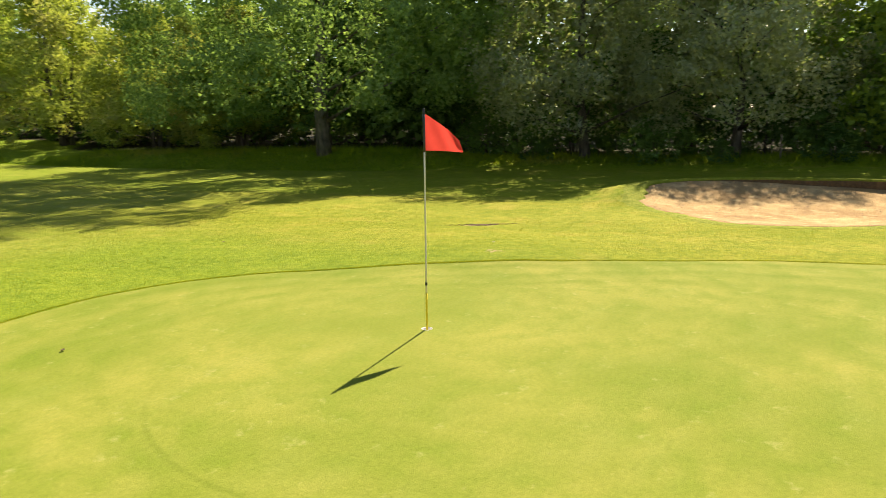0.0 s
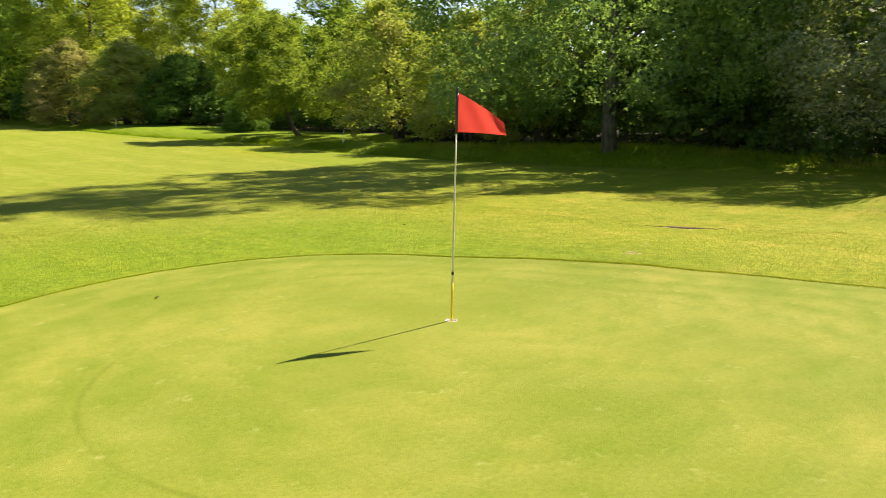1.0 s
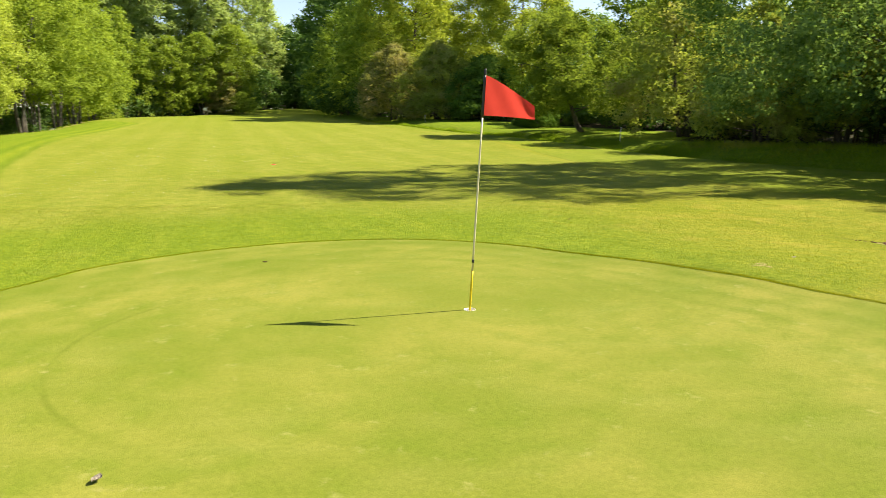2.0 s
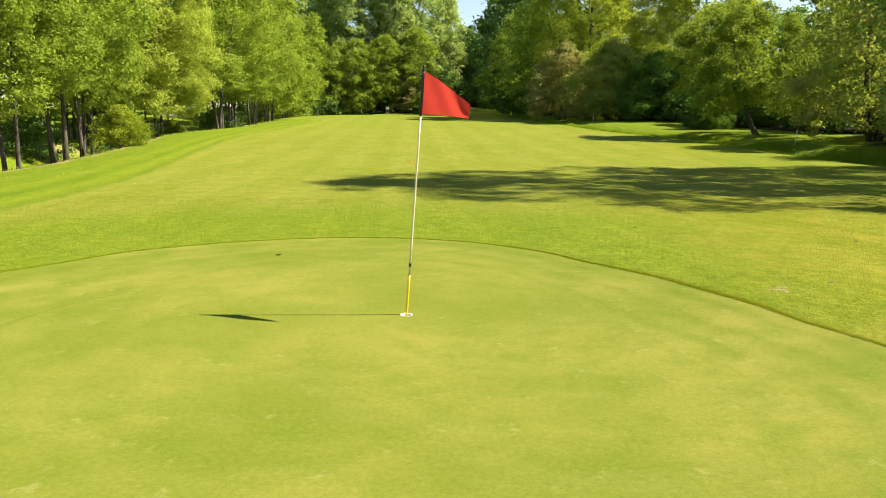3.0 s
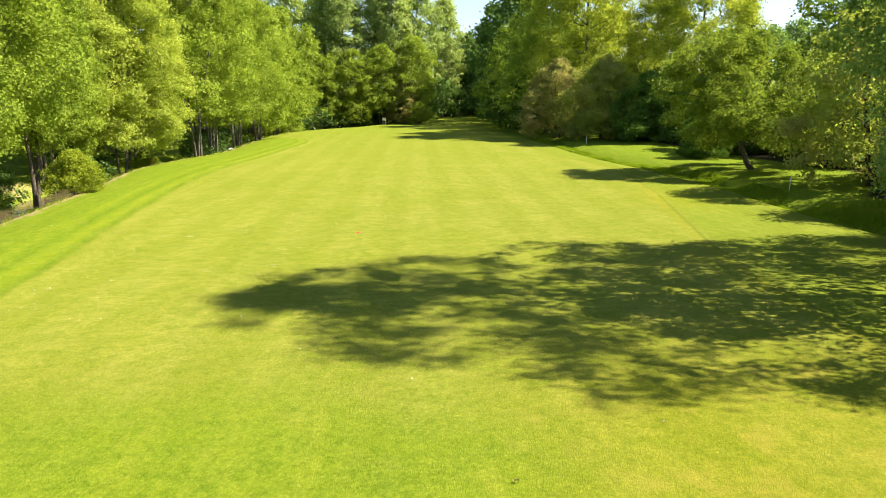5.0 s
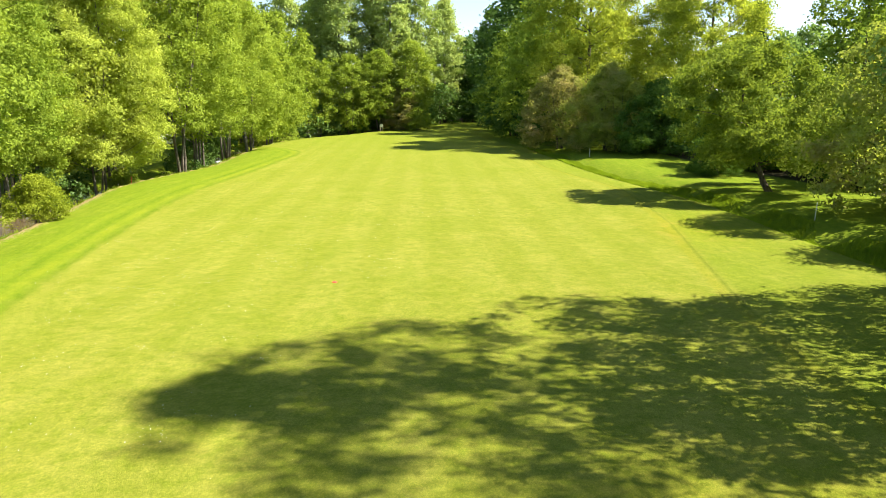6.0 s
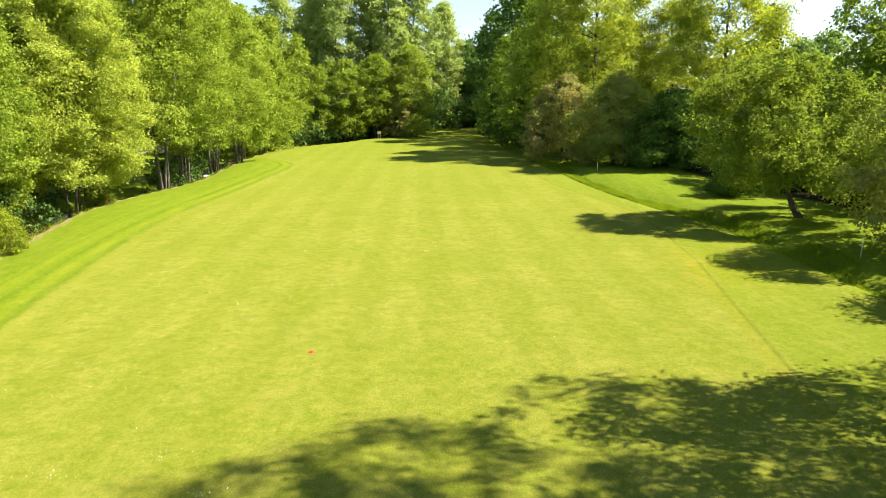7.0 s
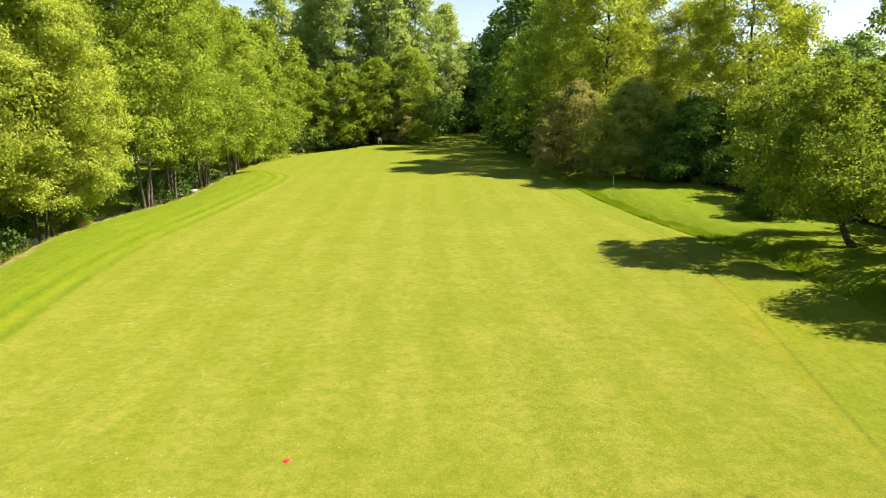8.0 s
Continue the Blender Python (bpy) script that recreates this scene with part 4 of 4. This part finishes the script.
r = np.random.default_rng(410)
a = r.uniform(radians(-50), radians(200), 32000)
out = np.abs(r.normal(size=32000)) * 0.04
rad = ring_at(OUTLINE, a) + 0.005 + out
x, y = rad * np.cos(a), rad * np.sin(a)
blades("fringe_grass", x, y, 0.010 - 0.003 * smooth01((a - 1.0) / 0.5), 0.003, BLADE, "taller grass along the edge of the putting green", ring_lift(x, y)[0])
x, y = r.uniform(-9, 8, 70000), r.uniform(-3, 10, 70000)
z, out = ring_lift(x, y)
keep = (out > 0.02) & (bunker_share(x, y) > 1.03)
blades("mown_grass", x[keep], y[keep], 0.018, 0.004, BLADE, "short mown grass round the putting green", z[keep])
# long grass on the ditch banks and wood edge
y = r.uniform(14, 95, 100000)
e = r.uniform(0.2, 2.4, 100000) * (1 - 0.3 * smooth01((y - 50) / 10) * (1 + wobble(y, 0 * y, 0.7, 24))) - 0.35 * smooth01((y - 50) / 10)
x = curve_at(DITCH, y) + e
keep = (wobble(x, y, 0.9, 21) > -0.25 - 0.6 * smooth01((y - 50) / 8))
blades("ditch_grass", x[keep], y[keep], (0.08 + 0.08 * smooth01((y[keep] - 24) / 8) + 0.08 * smooth01((y[keep] - 50) / 12)) * (1 + 0.7 * wobble(x[keep], y[keep], 1.6, 22)), 0.013, BLADE_DITCH, "long tufted grass in the ditch and on its bank")
y = r.uniform(-16, 34, 22000)
x = curve_at(DITCH, y) + r.uniform(1.0, 4.5, 22000)
blades("wood_edge_grass", x, y, 0.12 + 0.16 * smooth01((x - curve_at(DITCH, y) - 1.4) / 1.2), 0.015, BLADE_LONG, "long grass at the shaded edge of the wood")
y = r.uniform(10, 120, 20000)
x = curve_at(EDGE_LEFT, y) - np.abs(r.normal(size=20000)) * 1.6 - 0.25
keep = wobble(x, y, 1.1, 23) > -0.1
blades("bank_grass", x[keep], y[keep], 0.16, 0.018, BLADE_DITCH, "uncut grass on the stream bank")
# reeds at the foot of the bank
a, q = r.uniform(0, 6.283, 260), np.sqrt(r.uniform(0, 1, 260)) * 1.0
x, y = -31.6 + q * np.cos(a), 52.8 + 1.3 * q * np.sin(a)
blades("reeds", x, y, 0.85, 0.022, BLADE_LONG, "clump of upright green reeds at the edge of the stream")
# daisies, thinly spread and in patches
x, y = r.uniform(-20, 5, 1500), r.uniform(9, 60, 1500)
keep = (wobble(x, y, 0.35, 31) + 0.5 * wobble(x, y, 1.4, 32) - 0.03 * (x + 10) > 0.2)
px, py = np.concatenate([r.uniform(-17, -2, 60), (-9.4, -9.9, -10.2, -11.2, -6.2, -9.4)]), np.concatenate([r.uniform(11, 44, 60), (13.2, 15.0, 21.5, 24.0, 12.7, 12.6)])
mx, my = np.repeat(px, 22), np.repeat(py, 22)
wide = np.repeat(r.uniform(0.12, 0.5, 66), 22)
x = np.concatenate([x[keep], mx + r.normal(size=len(mx)) * wide * 1.4])
y = np.concatenate([y[keep], my + r.normal(size=len(my)) * wide])
n = len(x)
a = r.uniform(0, 6.28, n)
s = r.uniform(0.005, 0.010, n)
c = np.stack([x, y, ground_z(x, y) + 0.04], 1)
u = np.stack([np.cos(a), np.sin(a), 0.2 * np.sin(a * 3)], 1) * s[:, None]
v = np.stack([-np.sin(a), np.cos(a), 0.2 * np.cos(a * 2)], 1) * s[:, None]
h = 0.7
verts = np.stack([c + u, c + h * (u + v), c + v, c + h * (v - u), c - u, c - h * (u + v), c - v, c + h * (u - v)], 1).reshape(-1, 3)
tagged(fast_mesh("daisies", verts, np.arange(8 * n).reshape(n, 8), PETAL), "small white daisies scattered in the mown grass", "flowers", kind="stuff")

# ---------------------------------------------------------------- flagstick and hole
LEAN = Vector((0.144, 0.047, 2.124))
stick = new("golf_flagstick")
tagged(stick, "leaning white and yellow flagstick with a red flag", "flagstick")


def on_stick(z):
    return LEAN * float(z / LEAN.z)


def stick_part(name, z0, z1, r0, r1, material, label):
    bm = bmesh.new()
    zs = np.linspace(z0, z1, 6)
    tube(bm, [on_stick(z) for z in zs], np.linspace(r0, r1, 6), 14)
    return part(name, bm, material, stick, label, smooth=True)


stick_part("lower_pole", -0.10, 0.352, 0.0105, 0.0100, POLE_YELLOW, "yellow lower pole")
stick_part("upper_pole", 0.352, 1.74, 0.0092, 0.0078, POLE_WHITE, "off-white pole")
stick_part("joint", 0.43, 0.46, 0.0115, 0.0115, BLACK, "dark joint band")
stick_part("sleeve", 1.72, 2.085, 0.0125, 0.0125, BLACK, "dark flag sleeve")
stick_part("cap", 2.085, 2.135, 0.014, 0.009, BLACK, "black cap")
bm = bmesh.new()
FLY, rows_n, cols_n = Vector((0.92, -0.38, 0)).normalized(), 16, 22
cells = []
for i in range(rows_n + 1):
    for j in range(cols_n + 1):
        v, u = i / rows_n, j / cols_n
        hoist = on_stick(1.735 + 0.345 * v)
        length = 0.45 * (1 - 0.06 * v)
        sag = -0.25 * v * u ** 1.2 - 0.02 * u - 0.02 * u * u * (1 - v)
        ripple = 0.013 * math.sin(u * 4.6 + v * 2.0) * u ** 0.6 + 0.004 * math.sin(u * 11 + 4 * v)
        p = hoist + FLY * (0.012 + length * u) + Vector((0, 0, sag)) + Vector((-FLY.y, FLY.x, 0)) * ripple
        cells.append(bm.verts.new(p))
for i in range(rows_n):
    for j in range(cols_n):
        k = i * (cols_n + 1) + j
        bm.faces.new((cells[k], cells[k + 1], cells[k + cols_n + 2], cells[k + cols_n + 1]))
part("flag", bm, FLAG, stick, "plain red cloth flag", smooth=True)
cup = new("hole_cup")
tagged(cup, "white-rimmed hole cup sunk in the putting green", "golf hole")
bm = bmesh.new()
prof = ((0.0530, -0.004), (0.0550, 0.002), (0.0560, 0.001), (0.0530, -0.012), (0.0525, -0.10), (0.0, -0.10))
loops = [[bm.verts.new((rr * math.cos(t), rr * math.sin(t), z)) for t in np.linspace(0, 2 * math.pi, 32, endpoint=False)] for rr, z in prof[:-1]]
for p, q in zip(loops, loops[1:]):
    for k in range(32):
        bm.faces.new((p[k], q[k], q[(k + 1) % 32], p[(k + 1) % 32]))
bm.faces.new(loops[-1])
part("liner", bm, WHITE, cup, "white plastic liner", smooth=True)


# ---------------------------------------------------------------- small things on the course
def marker_post(x, y, height, lean_x, label, coat=WHITE):
    bm = bmesh.new()
    z = gz(x, y)
    tube(bm, [(x, y, z - 0.1), (x + lean_x * 0.5, y, z + height * 0.5), (x + lean_x, y, z + height)], [0.024, 0.023, 0.021], 8)
    bmesh.ops.recalc_face_normals(bm, faces=bm.faces)
    return tagged(part("marker_post", bm, coat, smooth=True), label, "post")


marker_post(8.9, 78.0, 0.85, 0.0, "slim white marker post in the rough")
marker_post(17.4, 40.0, 0.95, 0.08, "slim white leaning marker post by the ditch")
marker_post(-29.9, 57.3, 0.55, 0.02, "short red stake on the edge of the stream bank", RED)
marker_post(22.9, -0.9, 0.95, 0.0, "grey wooden stake at the edge of the wood", TIMBER)

# pale lump on the bank slope, added in place of sky reflected in the stream
bm = bmesh.new()
bmesh.ops.create_icosphere(bm, subdivisions=3, radius=0.4)
for v in bm.verts:
    v.co *= 1 + 0.16 * noise.noise(v.co * 2.6) + 0.05 * noise.noise(v.co * 9)
    v.co = Vector((v.co.x * 1.25, v.co.y * 0.9, v.co.z * 0.75))
glint_lump = tagged(part("glint_lump", bm, GLINT_GREY, smooth=True), "pale grey lump standing in for sky reflected in the stream", "rock")
glint_lump.matrix_basis = pose(-32.5, 80.2, gz(-32.5, 80.2) + 0.14, 0, 0, 25)

bm = bmesh.new()
z = gz(-3.96, 25.8)
bmesh.ops.create_cone(bm, cap_ends=True, segments=24, radius1=0.095, radius2=0.075, depth=0.03, matrix=Matrix.Translation((-3.96, 25.8, z + 0.018)))
marker = tagged(part("distance_marker", bm, RED, smooth=False), "low red disc marker on the fairway", "marker")
bm = bmesh.new()
bmesh.ops.create_cone(bm, cap_ends=True, segments=16, radius1=0.026, radius2=0.022, depth=0.012, matrix=Matrix.Translation((-3.96, 25.8, z + 0.037)))
part("centre_plug", bm, BLACK, marker, "dark centre plug")

bench = new("garden_bench")
tagged(bench, "weathered wooden bench on the far mound", "bench")
bench.matrix_basis = pose(-14.4, 173.0, gz(-14.4, 173.0), 0, 0, 8)
for y0 in (-0.18, 0.0, 0.18):
    bm = bmesh.new()
    box(bm, 0, y0, 0.45, 1.9, 0.14, 0.04, 0.006)
    part("seat_slat", bm, TIMBER, bench)
for z0 in (0.66, 0.84):
    bm = bmesh.new()
    box(bm, 0, 0.30, z0, 1.9, 0.035, 0.13, 0.006)
    part("back_slat", bm, TIMBER, bench)
for x0 in (-0.8, 0.8):
    for y0, top in ((-0.22, 0.43), (0.26, 0.92)):
        bm = bmesh.new()
        box(bm, x0, y0, top / 2, 0.08, 0.07, top, 0.006)
        part("leg", bm, TIMBER, bench)

sign = new("notice_board")
tagged(sign, "small pale notice board on two posts", "sign")
sign.matrix_basis = pose(-28.0, 149.0, gz(-28.0, 149.0), 0, 0, -12)
for x0 in (-0.27, 0.27):
    bm = bmesh.new()
    box(bm, x0, 0, 0.6, 0.08, 0.08, 1.3, 0.006)
    part("post", bm, TIMBER, sign)
bm = bmesh.new()
box(bm, 0, -0.06, 1.25, 0.7, 0.04, 0.55, 0.008)
part("board", bm, WHITE, sign, "pale blank board")

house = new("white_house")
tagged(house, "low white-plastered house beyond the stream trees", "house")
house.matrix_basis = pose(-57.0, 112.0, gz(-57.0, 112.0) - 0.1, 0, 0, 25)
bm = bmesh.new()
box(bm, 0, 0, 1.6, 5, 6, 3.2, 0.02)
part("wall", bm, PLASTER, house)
bm = bmesh.new()
vs = [bm.verts.new(p) for p in ((-2.9, -3.5, 3.2), (2.9, -3.5, 3.2), (2.9, 3.5, 3.2), (-2.9, 3.5, 3.2), (-2.9, 0, 5.0), (2.9, 0, 5.0))]
for f in ((0, 1, 5, 4), (2, 3, 4, 5), (0, 4, 3), (1, 2, 5), (0, 3, 2, 1)):
    bm.faces.new([vs[i] for i in f])
part("roof", bm, ROOF, house)


def fallen_leaf(x, y, size, turn, material, label, category, z=None):
    """A curled dead leaf or flake lying on the turf."""
    bm = bmesh.new()
    cols = []
    for i in range(7):
        u = i / 6 - 0.5
        w = size * 0.32 * math.cos(u * 2.9) + 0.001
        cols.append([bm.verts.new((size * u, w * s, 0.10 * size + size * 0.35 * u * u + size * 0.25 * abs(s) ** 2 * 0.6)) for s in (-1, 0, 1)])
    for p, q in zip(cols, cols[1:]):
        bm.faces.new((p[0], q[0], q[1], p[1]))
        bm.faces.new((p[1], q[1], q[2], p[2]))
    bmesh.ops.solidify(bm, geom=bm.faces[:], thickness=0.004)
    ob = part("pale_flake" if material is FLAKE else "fallen_leaf", bm, material)
    ob.matrix_basis = pose(x, y, (gz(x, y) + 0.03 if z is None else z), 0, 0, turn)
    return tagged(ob, label, category)


fallen_leaf(-2.08, 2.69, 0.06, 30, DRY_LEAF, "dead brown leaf lying on the putting green", "leaf", 0.006)
fallen_leaf(-2.30, -2.93, 0.07, 70, STONE, "pale curled leaf lying on the putting green", "leaf", 0.006)
fallen_leaf(4.05, 1.28, 0.06, 10, FLAKE, "small pale flake lying in the mown grass", "litter", 0.125)
fallen_leaf(5.9, 5.0, 0.06, 50, DRY_LEAF, "dead brown leaf in the mown grass", "leaf")
fallen_leaf(5.0, 8.0, 0.045, 20, FLAKE, "small pale flake lying in the mown grass", "litter")
fallen_leaf(2.85, 5.9, 0.07, 20, DRY_LEAF, "dead brown leaf in the mown grass", "leaf")

# bare scar in the turf
r = np.random.default_rng(500)
bm = bmesh.new()
for k in range(230):
    u = r.normal() * (0.17 if k % 3 else 0.5)
    px, py = 6.96 + 0.51 * u + r.normal() * 0.045, 3.0 - 0.86 * u + r.normal() * 0.045
    size = r.uniform(0.007, 0.022) * (1.1 - 0.6 * min(1.0, abs(u)))
    made = bmesh.ops.create_icosphere(bm, subdivisions=1, radius=size, matrix=pose(px, py, gz(px, py) + 0.012, 0, 0, r.uniform(0, 360)) @ Matrix.Diagonal((1.3, 1, 0.45, 1)))
    for v in made["verts"]:
        v.co += Vector(r.normal(size=3)) * size * 0.12
tagged(part("soil_crumbs", bm, SOIL), "dark crumbs of soil in a scar of the turf", "soil", kind="stuff")
